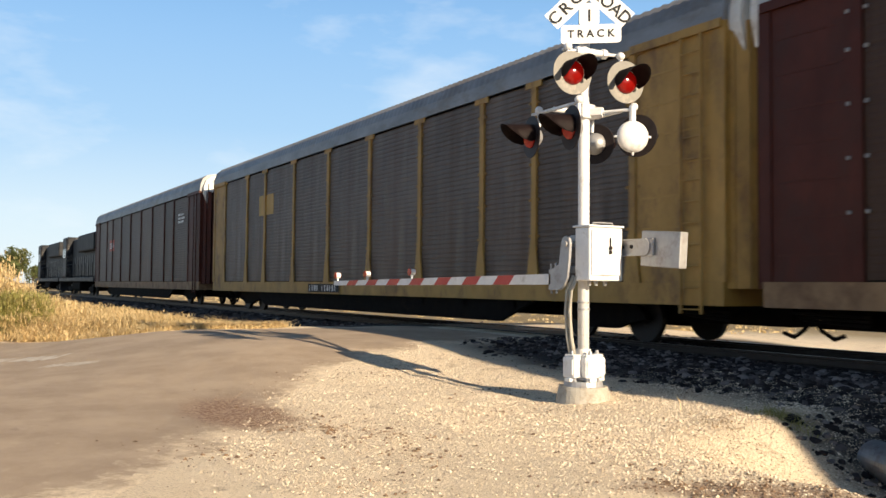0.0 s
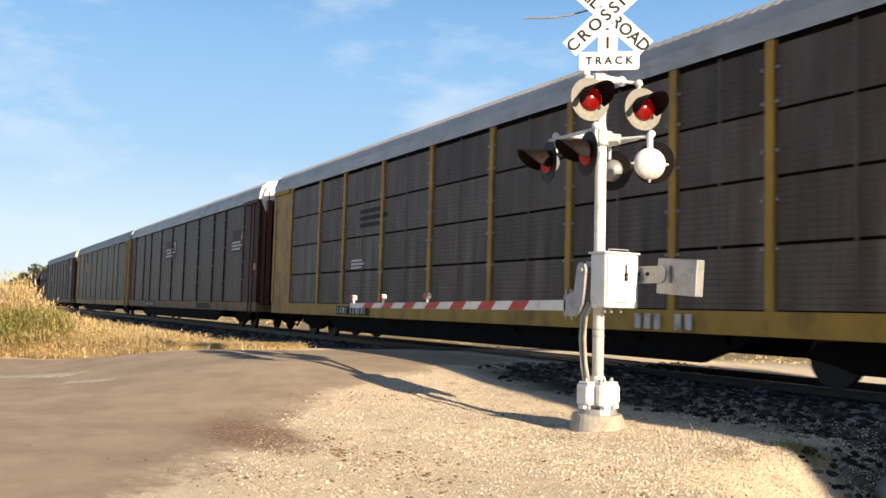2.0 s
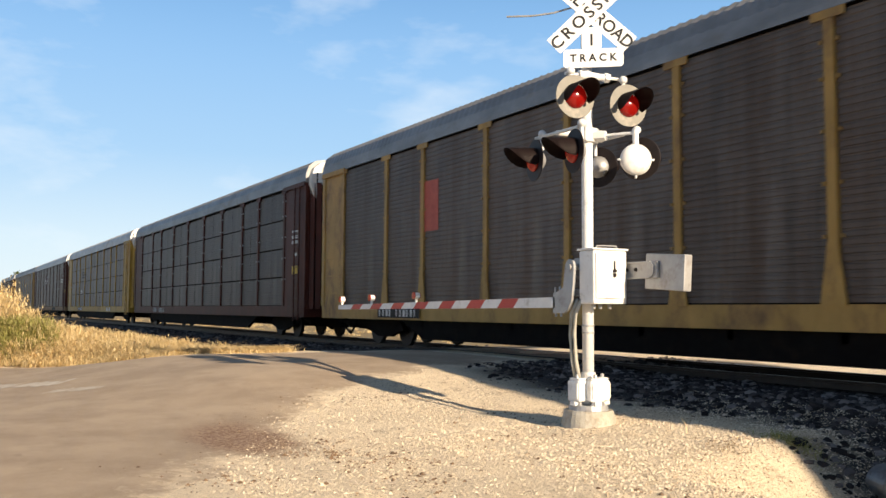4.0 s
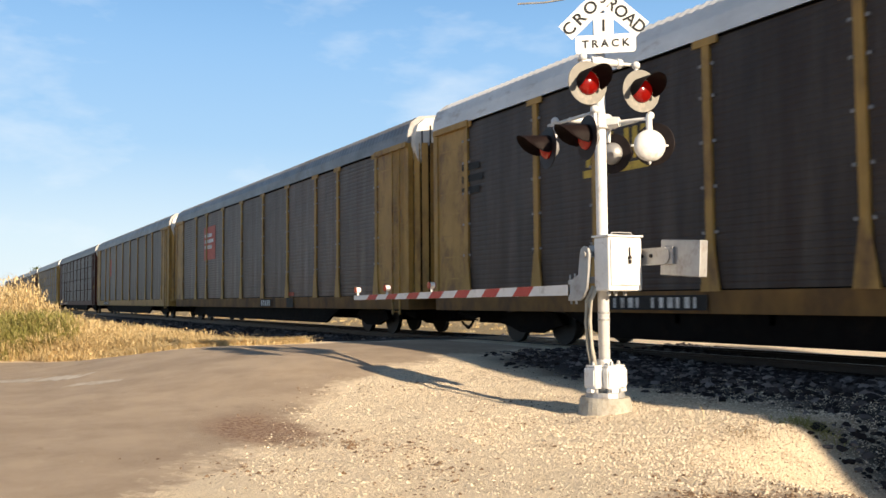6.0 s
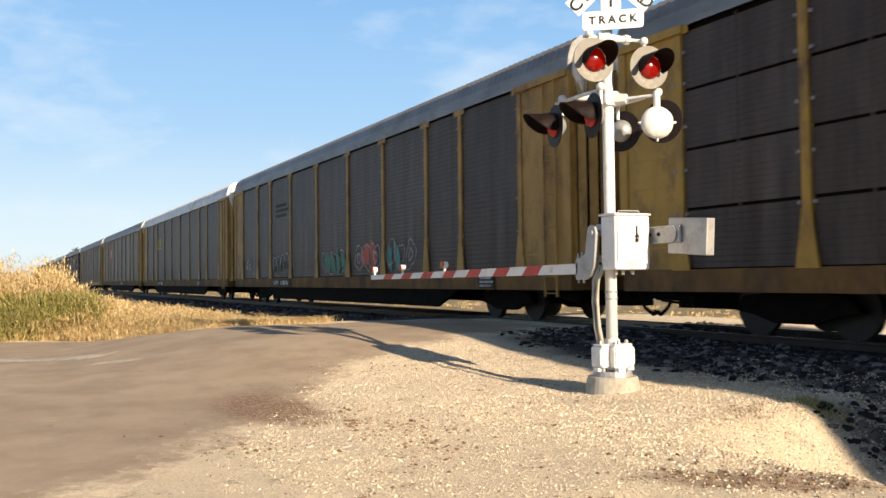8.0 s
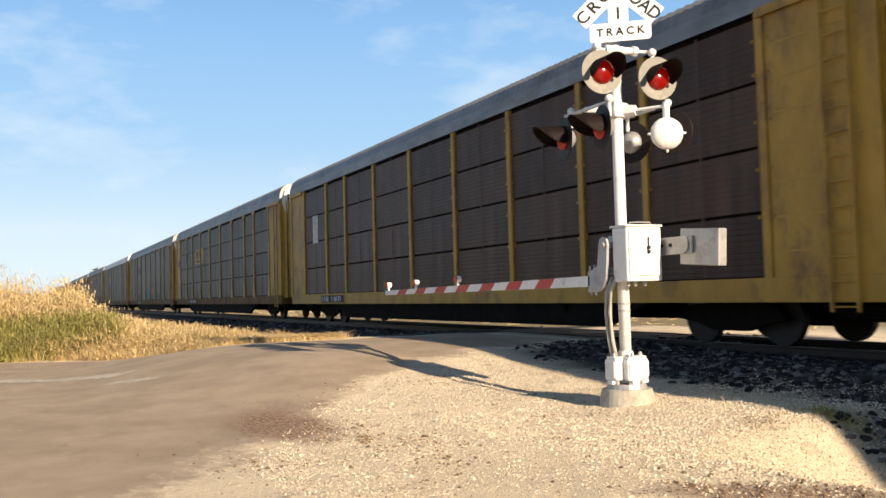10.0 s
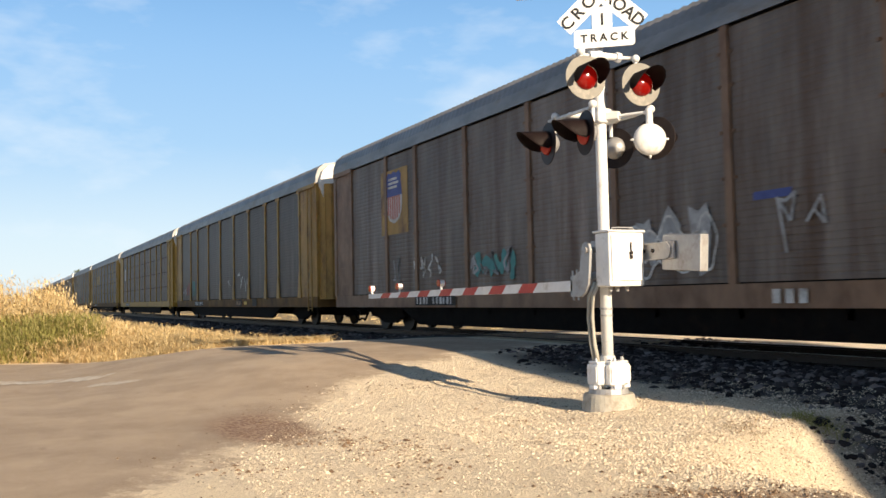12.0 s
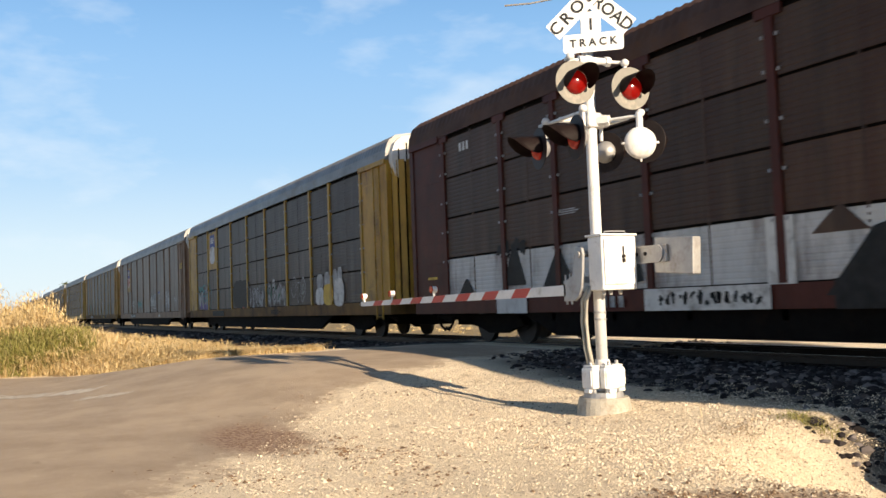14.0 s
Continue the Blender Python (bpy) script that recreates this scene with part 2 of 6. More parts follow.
def island_material(name, colours, rough=0.85, translucent=0.25):
    """Blades and leaves: the colour differs from piece to piece."""
    m = bpy.data.materials.new(name)
    m.use_nodes = True
    n, l = m.node_tree.nodes, m.node_tree.links
    g = n.new("ShaderNodeNewGeometry")
    r = n.new("ShaderNodeValToRGB")
    while len(r.color_ramp.elements) < len(colours):
        r.color_ramp.elements.new(0.5)
    for i, c in enumerate(colours):
        r.color_ramp.elements[i].position = i / (len(colours) - 1)
        r.color_ramp.elements[i].color = (*c, 1)
    l.new(g.outputs["Random Per Island"], r.inputs["Fac"])
    b = n["Principled BSDF"]
    b.inputs["Roughness"].default_value = rough
    l.new(r.outputs["Color"], b.inputs["Base Color"])
    tr = n.new("ShaderNodeBsdfTranslucent")
    l.new(r.outputs["Color"], tr.inputs["Color"])
    mx = n.new("ShaderNodeMixShader")
    mx.inputs["Fac"].default_value = translucent
    l.new(b.outputs["BSDF"], mx.inputs[1])
    l.new(tr.outputs["BSDF"], mx.inputs[2])
    l.new(mx.outputs["Shader"], n["Material Output"].inputs["Surface"])
    return m


M["dry_grass"] = island_material("dry_grass", [(0.56, 0.40, 0.18), (0.68, 0.52, 0.27), (0.76, 0.61, 0.36), (0.50, 0.35, 0.16)])
M["brown_weed"] = island_material("brown_weed", [(0.20, 0.12, 0.05), (0.33, 0.21, 0.09), (0.27, 0.16, 0.07)])
M["green_grass"] = island_material("green_grass", [(0.25, 0.25, 0.06), (0.34, 0.32, 0.10), (0.46, 0.40, 0.17)])
M["leaf"] = island_material("leaf", [(0.05, 0.075, 0.02), (0.09, 0.11, 0.03), (0.14, 0.13, 0.05)])
M["stone_mix"] = island_material("mixed_gravel", [(0.66, 0.55, 0.41), (0.76, 0.65, 0.50), (0.80, 0.695, 0.53), (0.30, 0.225, 0.155), (0.44, 0.34, 0.24), (0.72, 0.605, 0.455), (0.77, 0.655, 0.50), (0.26, 0.195, 0.135)], 0.9, 0.0)
M["brown_mix"] = island_material("dead_leaves_and_bark", [(0.10, 0.06, 0.035), (0.20, 0.13, 0.08), (0.15, 0.09, 0.05)], 0.9, 0.0)
# ballast stones, with the shade beside the train put into near-black colours
M["ballast_shaded_mix"] = island_material("mixed_ballast", [(0.014, 0.011, 0.012), (0.03, 0.025, 0.026), (0.055, 0.046, 0.046), (0.20, 0.175, 0.17), (0.02, 0.016, 0.016), (0.018, 0.014, 0.014)], 0.9, 0.0)


def ground_material():
    m = bpy.data.materials.new("gravel_ground")
    m.use_nodes = True
    n, l = m.node_tree.nodes, m.node_tree.links
    b = n["Principled BSDF"]
    g = n.new("ShaderNodeNewGeometry")

    def tex(scale, detail=6, rough=0.65):
        t = n.new("ShaderNodeTexNoise")
        t.inputs["Scale"].default_value, t.inputs["Detail"].default_value, t.inputs["Roughness"].default_value = scale, detail, rough
        l.new(g.outputs["Position"], t.inputs["Vector"])
        return t.outputs["Fac"]

    def rng(v, a, c, lo=0.0, hi=1.0):
        r = n.new("ShaderNodeMapRange")
        for k, x in zip(("From Min", "From Max", "To Min", "To Max"), (a, c, lo, hi)):
            r.inputs[k].default_value = x
        l.new(v, r.inputs["Value"])
        return r.outputs["Result"]

    def mix(f, a, c):
        x = n.new("ShaderNodeMix")
        x.data_type = "RGBA"
        l.new(f, x.inputs["Factor"])
        for k, v in (("A", a), ("B", c)):
            if isinstance(v, tuple):
                x.inputs[k].default_value = (*v, 1)
            else:
                l.new(v, x.inputs[k])
        return x.outputs["Result"]

    fine = mix(rng(tex(38, 8, 0.8), 0.35, 0.65), (0.63, 0.505, 0.355), (0.87, 0.75, 0.575))
    speck = mix(rng(tex(62, 4, 0.9), 0.555, 0.64, 0, 0.85), fine, (0.20, 0.145, 0.10))
    speck = mix(rng(tex(70, 3, 0.9), 0.60, 0.68, 0, 0.9), speck, (0.82, 0.74, 0.60))
    pale = mix(rng(tex(0.9), 0.42, 0.62, 0, 0.45), speck, (0.80, 0.68, 0.51))
    earth = mix(rng(tex(2.1, 10, 0.8), 0.56, 0.66, 0, 0.75), pale, (0.26, 0.175, 0.105))
    # field soil and dry stubble away from the crossing; unseen behind the camera, to cut bounced light
    at = n.new("ShaderNodeAttribute")
    at.attribute_name = "zone"
    sp = n.new("ShaderNodeSeparateColor")
    l.new(at.outputs["Color"], sp.inputs["Color"])
    field = mix(rng(tex(6, 8, 0.8), 0.4, 0.6), (0.17, 0.125, 0.06), (0.33, 0.25, 0.125))
    # ballast bed colour, taken near black to deepen the train's shade
    shaded_rock = mix(rng(tex(22, 6, 0.8), 0.4, 0.6), (0.014, 0.012, 0.012), (0.045, 0.039, 0.039))
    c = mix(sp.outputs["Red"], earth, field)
    c = mix(sp.outputs["Green"], c, shaded_rock)
    stain = mix(rng(tex(26, 6, 0.75), 0.42, 0.60), (0.17, 0.085, 0.052), (0.46, 0.34, 0.235))
    c = mix(sp.outputs["Blue"], c, stain)
    l.new(c, b.inputs["Base Color"])
    b.inputs["Roughness"].default_value = 0.95
    bu = n.new("ShaderNodeBump")
    bu.inputs["Strength"].default_value, bu.inputs["Distance"].default_value = 1.0, 0.03
    l.new(tex(30, 8, 0.75), bu.inputs["Height"])
    l.new(bu.outputs["Normal"], b.inputs["Normal"])
    return m


def road_material():
    m = bpy.data.materials.new("dusty_asphalt")
    m.use_nodes = True
    n, l = m.node_tree.nodes, m.node_tree.links
    b = n["Principled BSDF"]
    g = n.new("ShaderNodeNewGeometry")

    def tex(scale, detail=6, rough=0.65):
        t = n.new("ShaderNodeTexNoise")
        t.inputs["Scale"].default_value, t.inputs["Detail"].default_value, t.inputs["Roughness"].default_value = scale, detail, rough
        l.new(g.outputs["Position"], t.inputs["Vector"])
        return t.outputs["Fac"]

    def rng(v, a, c, lo=0.0, hi=1.0):
        r = n.new("ShaderNodeMapRange")
        for k, x in zip(("From Min", "From Max", "To Min", "To Max"), (a, c, lo, hi)):
            r.inputs[k].default_value = x
        l.new(v, r.inputs["Value"])
        return r.outputs["Result"]

    def mix(f, a, c):
        x = n.new("ShaderNodeMix")
        x.data_type = "RGBA"
        l.new(f, x.inputs["Factor"])
        for k, v in (("A", a), ("B", c)):
            if isinstance(v, tuple):
                x.inputs[k].default_value = (*v, 1)
            else:
                l.new(v, x.inputs[k])
        return x.outputs["Result"]

    base = mix(rng(tex(1.1), 0.38, 0.62), (0.30, 0.225, 0.16), (0.42, 0.325, 0.235))
    base = mix(rng(tex(120, 4, 0.8), 0.45, 0.62, 0, 0.6), base, (0.49, 0.39, 0.29))
    base = mix(rng(tex(2.3, 8, 0.7), 0.62, 0.72, 0, 0.6), base, (0.19, 0.145, 0.108))
    at = n.new("ShaderNodeAttribute")
    at.attribute_name = "zone"
    sp = n.new("ShaderNodeSeparateColor")
    l.new(at.outputs["Color"], sp.inputs["Color"])
    ad = n.new("ShaderNodeMath")
    ad.operation = "ADD"
    l.new(sp.outputs["Red"], ad.inputs[0])
    l.new(rng(tex(5, 8, 0.75), 0.3, 0.7, -0.5, 0.5), ad.inputs[1])
    gravel = mix(rng(tex(38, 8, 0.8), 0.35, 0.65), (0.63, 0.505, 0.355), (0.87, 0.75, 0.575))
    gravel = mix(rng(tex(62, 4, 0.9), 0.57, 0.66, 0, 0.8), gravel, (0.20, 0.145, 0.10))
    gravel = mix(rng(tex(0.9), 0.42, 0.62, 0, 0.45), gravel, (0.80, 0.68, 0.51))
    gravel = mix(rng(tex(2.1, 10, 0.8), 0.56, 0.66, 0, 0.75), gravel, (0.26, 0.175, 0.105))
    c = mix(rng(ad.outputs["Value"], 0.25, 0.95), base, gravel)
    c = mix(sp.outputs["Blue"], c, mix(rng(tex(26, 6, 0.75), 0.42, 0.60), (0.17, 0.085, 0.052), (0.40, 0.29, 0.20)))
    l.new(c, b.inputs["Base Color"])
    b.inputs["Roughness"].default_value = 0.9
    bu = n.new("ShaderNodeBump")
    bu.inputs["Strength"].default_value, bu.inputs["Distance"].default_value = 0.6, 0.016
    l.new(tex(90, 6, 0.75), bu.inputs["Height"])
    l.new(bu.outputs["Normal"], b.inputs["Normal"])
    return m


for key in ("panel_grey", "panel_warm", "panel_brown", "panel_dark"):
    shader = M[key].node_tree.nodes["Principled BSDF"]
    shader.inputs["Specular IOR Level"].default_value, shader.inputs["Roughness"].default_value = 0.2, 0.45
for key in ("loco_body", "loco_grey", "black", "maroon", "roof_brown", "ballast_shaded_mix", "disc_black", "hood_black", "mark_black"):
    shader = M[key].node_tree.nodes["Principled BSDF"]
    shader.inputs["Specular IOR Level"].default_value = 0.2
# almost no sheen, so the painted under-car shade stays deep
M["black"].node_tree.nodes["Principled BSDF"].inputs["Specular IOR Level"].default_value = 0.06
M["ground"] = ground_material()
M["road"] = road_material()


# ---- small mesh helpers ----
def link_mesh(name, me, parent=None, label="", m=None):
    ob = new(name, me)
    if parent is not None:
        ob.parent = parent
    if m is not None:
        ob.matrix_basis = m
    if label:
        tagged(ob, label)
    return ob


def to_mesh(name, bm, material, smooth=False):
    bmesh.ops.recalc_face_normals(bm, faces=bm.faces)
    me = bpy.data.meshes.new(name)
    bm.to_mesh(me)
    bm.free()
    me.materials.append(material)
    if smooth:
        for p in me.polygons:
            p.use_smooth = True
    return me


def part(name, bm, material, parent, label="", smooth=False):
    return link_mesh(name, to_mesh(name, bm, material, smooth), parent, label)


def empty(name, m, label, category, group="", kind=""):
    ob = new(name)
    ob.matrix_basis = m
    return tagged(ob, label, category, group, kind)


def box(bm, x0, x1, y0, y1, z0, z1, bevel=0.0):
    made = bmesh.ops.create_cube(bm, size=1)["verts"]
    for v in made:
        v.co = Vector(((x0 + x1) / 2 + v.co.x * (x1 - x0), (y0 + y1) / 2 + v.co.y * (y1 - y0), (z0 + z1) / 2 + v.co.z * (z1 - z0)))
    if bevel:
        edges = list({e for v in made for e in v.link_edges})
        bmesh.ops.bevel(bm, geom=edges, offset=bevel, segments=2, affect="EDGES", profile=0.5)
    return bm


def rod(bm, a, b, r0, r1=None, seg=12, caps=True):
    a, b = Vector(a), Vector(b)
    d = b - a
    q = d.to_track_quat("Z", "Y").to_matrix().to_4x4()
    mat = Matrix.Translation((a + b) / 2) @ q
    bmesh.ops.create_cone(bm, cap_ends=caps, segments=seg, radius1=r0, radius2=r0 if r1 is None else r1, depth=d.length, matrix=mat)
    return bm


def tube(bm, points, r, seg=8):
    """A round tube along a smooth line of points."""
    pts = [Vector(p) for p in points]
    rings = []
    for i, p in enumerate(pts):
        d = (pts[min(i + 1, len(pts) - 1)] - pts[max(i - 1, 0)]).normalized()
        q = d.to_track_quat("Z", "Y").to_matrix()
        rings.append([bm.verts.new(p + q @ Vector((r * math.cos(a), r * math.sin(a), 0))) for a in [2 * math.pi * k / seg for k in range(seg)]])
    for r0, r1 in zip(rings, rings[1:]):
        for k in range(seg):
            bm.faces.new((r0[k], r0[(k + 1) % seg], r1[(k + 1) % seg], r1[k]))
    bm.faces.new(rings[0])
    bm.faces.new(rings[-1])
    return bm


def prism(bm, outline, axis, a, b):
    """An outline of (u, v) pairs, pushed from a to b along axis 'x' (u=y, v=z), 'y' (u=x, v=z) or 'z'."""
    def at(u, v, w):
        return {"x": (w, u, v), "y": (u, w, v), "z": (u, v, w)}[axis]
    lo = [bm.verts.new(at(u, v, a)) for u, v in outline]
    hi = [bm.verts.new(at(u, v, b)) for u, v in outline]
    n = len(outline)
    bm.faces.new(lo)
    bm.faces.new(hi[::-1])
    for i in range(n):
        bm.faces.new((lo[i], lo[(i + 1) % n], hi[(i + 1) % n], hi[i]))
    return bm


def text_mesh(name, body, size, material, depth=0.004, spacing=1.0):
    cu = bpy.data.curves.new(name, "FONT")
    cu.body, cu.size, cu.align_x, cu.align_y, cu.extrude = body, size, "CENTER", "CENTER", depth
    cu.resolution_u, cu.space_character, cu.offset = 3, spacing, 0.003
    ob = bpy.data.objects.new(name, cu)
    scene.collection.objects.link(ob)
    bpy.context.view_layer.update()
    me = bpy.data.meshes.new_from_object(ob.evaluated_get(bpy.context.evaluated_depsgraph_get()))
    bpy.data.objects.remove(ob)
    me.materials.clear()
    me.materials.append(material)
    return me


def pydata(name, verts, faces, material, parent=None):
    me = bpy.data.meshes.new(name)
    me.from_pydata(verts, [], faces)
    me.materials.append(material)
    return link_mesh(name, me, parent)


# ---- ground ----
TRACK_Y, RAIL_Z = 11.6, 0.45


def smooth(a, b, v):
    t = min(1.0, max(0.0, (v - a) / (b - a)))
    return t * t * (3 - 2 * t)


def road_edges(y):
    """The road's left and right edge at y."""
    ys = [-40, -6, 0, 0.6, 1.5, 2.45, 2.8, 3.7, 4.6, 5.3, 7.2, 9.5, 14, 18, 60]
    right = [14, 3.0, -4.6, -5.5, -6.9, -7.95, -9.0, -10.3, -11.3, -12.2, -13.5, -13.7, -13.7, -13.5, -13.5]
    left = [-26, -24.6, -24.0, -23.7, -22.9, -21.8, -21.4, -20.1, -18.9, -18.7, -18.8, -18.8, -18.8, -19, -19]
    return float(np.interp(y, ys, left)), float(np.interp(y, ys, right))


def road_rim(y):
    """The ragged rim of the asphalt at y."""
    xl, xr = road_edges(y)
    return xl + 0.25 * noise.noise((y * 0.9, 3, 0)), xr + 0.35 * noise.noise((y * 0.8, 9, 0)) + 0.22 * noise.noise((y * 2.6, 4, 0)) + 0.1 * noise.noise((y * 6.0, 2, 0))


def road_lift(x, y):
    """How far the asphalt stands over the ground."""
    xl, xr = road_rim(y)
    return 0.012 * min(1.0, min(x - xl, xr - x) / 0.7) + 0.001 if xl < x < xr else 0.0


def ground_z(x, y):
    d = abs(y - TRACK_Y)
    bed = 0.29 * (1 - smooth(1.9, 3.9, d))
    bed = max(bed, 0.12 * (1 - smooth(3.5, 6.0, d)))
    w = smooth(-23.5, -19.0, x) * (1 - smooth(-15.5, -9.3, x))
    hump = 0.43 * (smooth(0.6, 5.2, y) if y < TRACK_Y else 1 - smooth(TRACK_Y + 2.2, TRACK_Y + 10, y))
    z = bed * (1 - w) + max(hump, bed * (1 - w)) * w
    z += 0.5 * smooth(-25, -34, x) * (1 - smooth(3.0, 8.0, y))          # bank under the weeds
    z -= 0.60 * smooth(-6.4, -5.05, x) * smooth(5.3, 7.0, y) * (1 - smooth(9.0, 10.6, y))   # ditch at the culvert
    if abs(x) < 60 and abs(y) < 40:
        z += 0.02 * noise.noise((x * 0.7, y * 0.7, 0)) + 0.012 * noise.noise((x * 2.3, y * 2.3, 5)) * (1 - w)
        loose = smooth(0.0, 1.4, x - road_edges(y)[1]) * (1 - smooth(8.2, 9.2, y))
        if loose > 0:                                                  # trodden, rutted gravel
            z += loose * (0.022 * noise.noise((x * 1.4, y * 1.4, 21)) + 0.016 * noise.noise((x * 3.3, y * 3.3, 22)) + 0.008 * noise.noise((x * 7.5, y * 7.5, 23)))
    return z


def axis(fine0, fine1, step, far):
    a = list(np.arange(fine0, fine1 + step / 2, step))
    up, dn, s = [a[-1]], [a[0]], step
    while up[-1] < far:
        s *= 1.35
        up.append(up[-1] + s)
        dn.append(dn[-1] - s)
    return dn[:0:-1] + a + up[1:]


def build_ground():
    xs, ys = axis(-34, -15, 0.25, 3000), axis(-3, 18, 0.125, 3000)
    xs = [x for x in xs if x <= -15] + list(np.arange(-14.9, -2.0, 0.1)) + [x + 19 for x in xs if x + 19 > -1.95]
    verts, zone = [], []
    for y in ys:
        for x in xs:
            verts.append((x, y, ground_z(x, y)))
            d = abs(y - TRACK_Y)
            xl, xr = road_edges(y)
            shaded_rock = (1 - smooth(2.9, 4.0, d + 0.45 * noise.noise((x * 0.9, y * 0.9, 30)))) * (1 - smooth(xl, xl + 1, x) * (1 - smooth(xr - 0.5, xr + 1.0, x)))
            # ballast colour carried over the ditch, painting in the train's shade there
            shaded_rock = max(shaded_rock, smooth(-6.5, -5.7, x) * smooth(7.2, 8.0, y) * (1 - smooth(10.0, 11.0, y)))
            # low y: gravel ends behind the camera; unseen darker ground added against bounce
            near = smooth(xl - 3.0, xl - 0.5, x) * (1 - smooth(4, 9, x)) * (1 - smooth(20, 26, y)) * smooth(-7.0, -2.5, y)
            stain = 1 - smooth(0.5, 1.0, math.hypot((x + 9.35) / 1.5, (y - 2.9) / 0.72) + 0.25 * noise.noise((x * 3, y * 3, 1)))
            stain = max(stain, 0.8 * (1 - smooth(0.5, 1.0, math.hypot(((x + 4.3) * 0.55 + (y - 4.85) * 0.83) / 1.0, ((x + 4.3) * 0.83 - (y - 4.85) * 0.55) / 0.32) + 0.3 * noise.noise((x * 3, y * 3, 8)))))
            zone.append((1 - near, shaded_rock, stain, 1))
    nx = len(xs)
    faces = [(j * nx + i, j * nx + i + 1, (j + 1) * nx + i + 1, (j + 1) * nx + i) for j in range(len(ys) - 1) for i in range(nx - 1)]
    ob = pydata("ground", verts, faces, M["ground"])
    col = ob.data.color_attributes.new("zone", "FLOAT_COLOR", "POINT")
    col.data.foreach_set("color", np.array(zone, dtype=np.float32).ravel())
    for p in ob.data.polygons:
        p.use_smooth = True
    tagged(ob, "pale limestone gravel ground with dry field beyond", "ground", kind="structure")


def build_road():
    verts, faces, zone, n = [], [], [], 40
    ys = list(np.arange(-30, -6, 2.0)) + list(np.arange(-6, 10.0, 0.1))
    for y in ys:
        xl, xr = road_rim(y)
        for i in range(n + 1):
            f = i / n
            x = xl + (xr - xl) * f
            dl, dr = (x - xl), (xr - x)
            verts.append((x, y, ground_z(x, y) + 0.012 * min(1, min(dl, dr) / 0.7) + 0.001))
            zone.append((max(1 - smooth(-0.4, 1.0, dr + 0.7 * noise.noise((x * 0.9, y * 0.9, 14))), 1 - smooth(0, 0.7, dl)), 0, 1 - smooth(0.5, 1.0, math.hypot((x + 9.35) / 1.5, (y - 2.9) / 0.72) + 0.25 * noise.noise((x * 3, y * 3, 1))), 1))
    for j in range(len(ys) - 1):
        for i in range(n):
            a = j * (n + 1) + i
            faces.append((a, a + 1, a + n + 2, a + n + 1))
    ob = pydata("road", verts, faces, M["road"])
    col = ob.data.color_attributes.new("zone", "FLOAT_COLOR", "POINT")
    col.data.foreach_set("color", np.array(zone, dtype=np.float32).ravel())
    for p in ob.data.polygons:
        p.use_smooth = True
    tagged(ob, "worn dusty asphalt road humping up to the crossing", "road", kind="structure")


def build_track():
    t = empty("railway_track", pose(0, TRACK_Y, 0), "single railway track of dark steel rails on wooden ties", "track", kind="structure")
    for side in (-0.755, 0.755):
        bm = bmesh.new()
        prism(bm, [(side - 0.07, 0.29), (side + 0.07, 0.29), (side + 0.07, 0.305), (side + 0.012, 0.325), (side + 0.012, 0.41), (side + 0.036, 0.42),
                   (side + 0.036, 0.448), (side - 0.036, 0.448), (side - 0.036, 0.42), (side - 0.012, 0.41), (side - 0.012, 0.325), (side - 0.07, 0.305)], "x", -900, 300)
        part("rail", bm, M["rail"], t)
        bm = bmesh.new()
        box(bm, -900, 300, side - 0.03, side + 0.03, 0.4485, 0.4505)
        part("rail_head", bm, M["rail_top"], t, "polished running surface")
    bm = bmesh.new()
    box(bm, -0.115, 0.115, -1.3, 1.3, 0.12, 0.30, 0.01)
    tie = to_mesh("tie", bm, M["tie"])
    for i in range(150):
        x = 14 - i * 0.55
        if not -19.4 < x < -13.2:
            link_mesh("tie", tie, t, m=pose(x, random.uniform(-0.03, 0.03), random.uniform(-0.01, 0.005), 0, 0, random.uniform(-1, 1)))
    bm = bmesh.new()
    box(bm, -19.2, -13.4, -0.70, 0.70, 0.25, 0.435, 0.01)
    c = part("crossing_panel", bm, M["road"], t, "asphalt filling between the rails")
    return t


build_ground()
build_road()
build_track()

# ---- crossing signal ----
BX, BY = -8.35, 6.72
TOCAM = Vector((0.78, -0.627, 0))          # from the mast towards the footpath
LAT = Vector((0.627, 0.78, 0))


def turned(direction, at):
    """A pose whose -Y side faces the direction, at a place."""
    return Matrix.Translation(at) @ pose(0, 0, 0, 0, 0, math.degrees(math.atan2(direction[1], direction[0])) + 90)


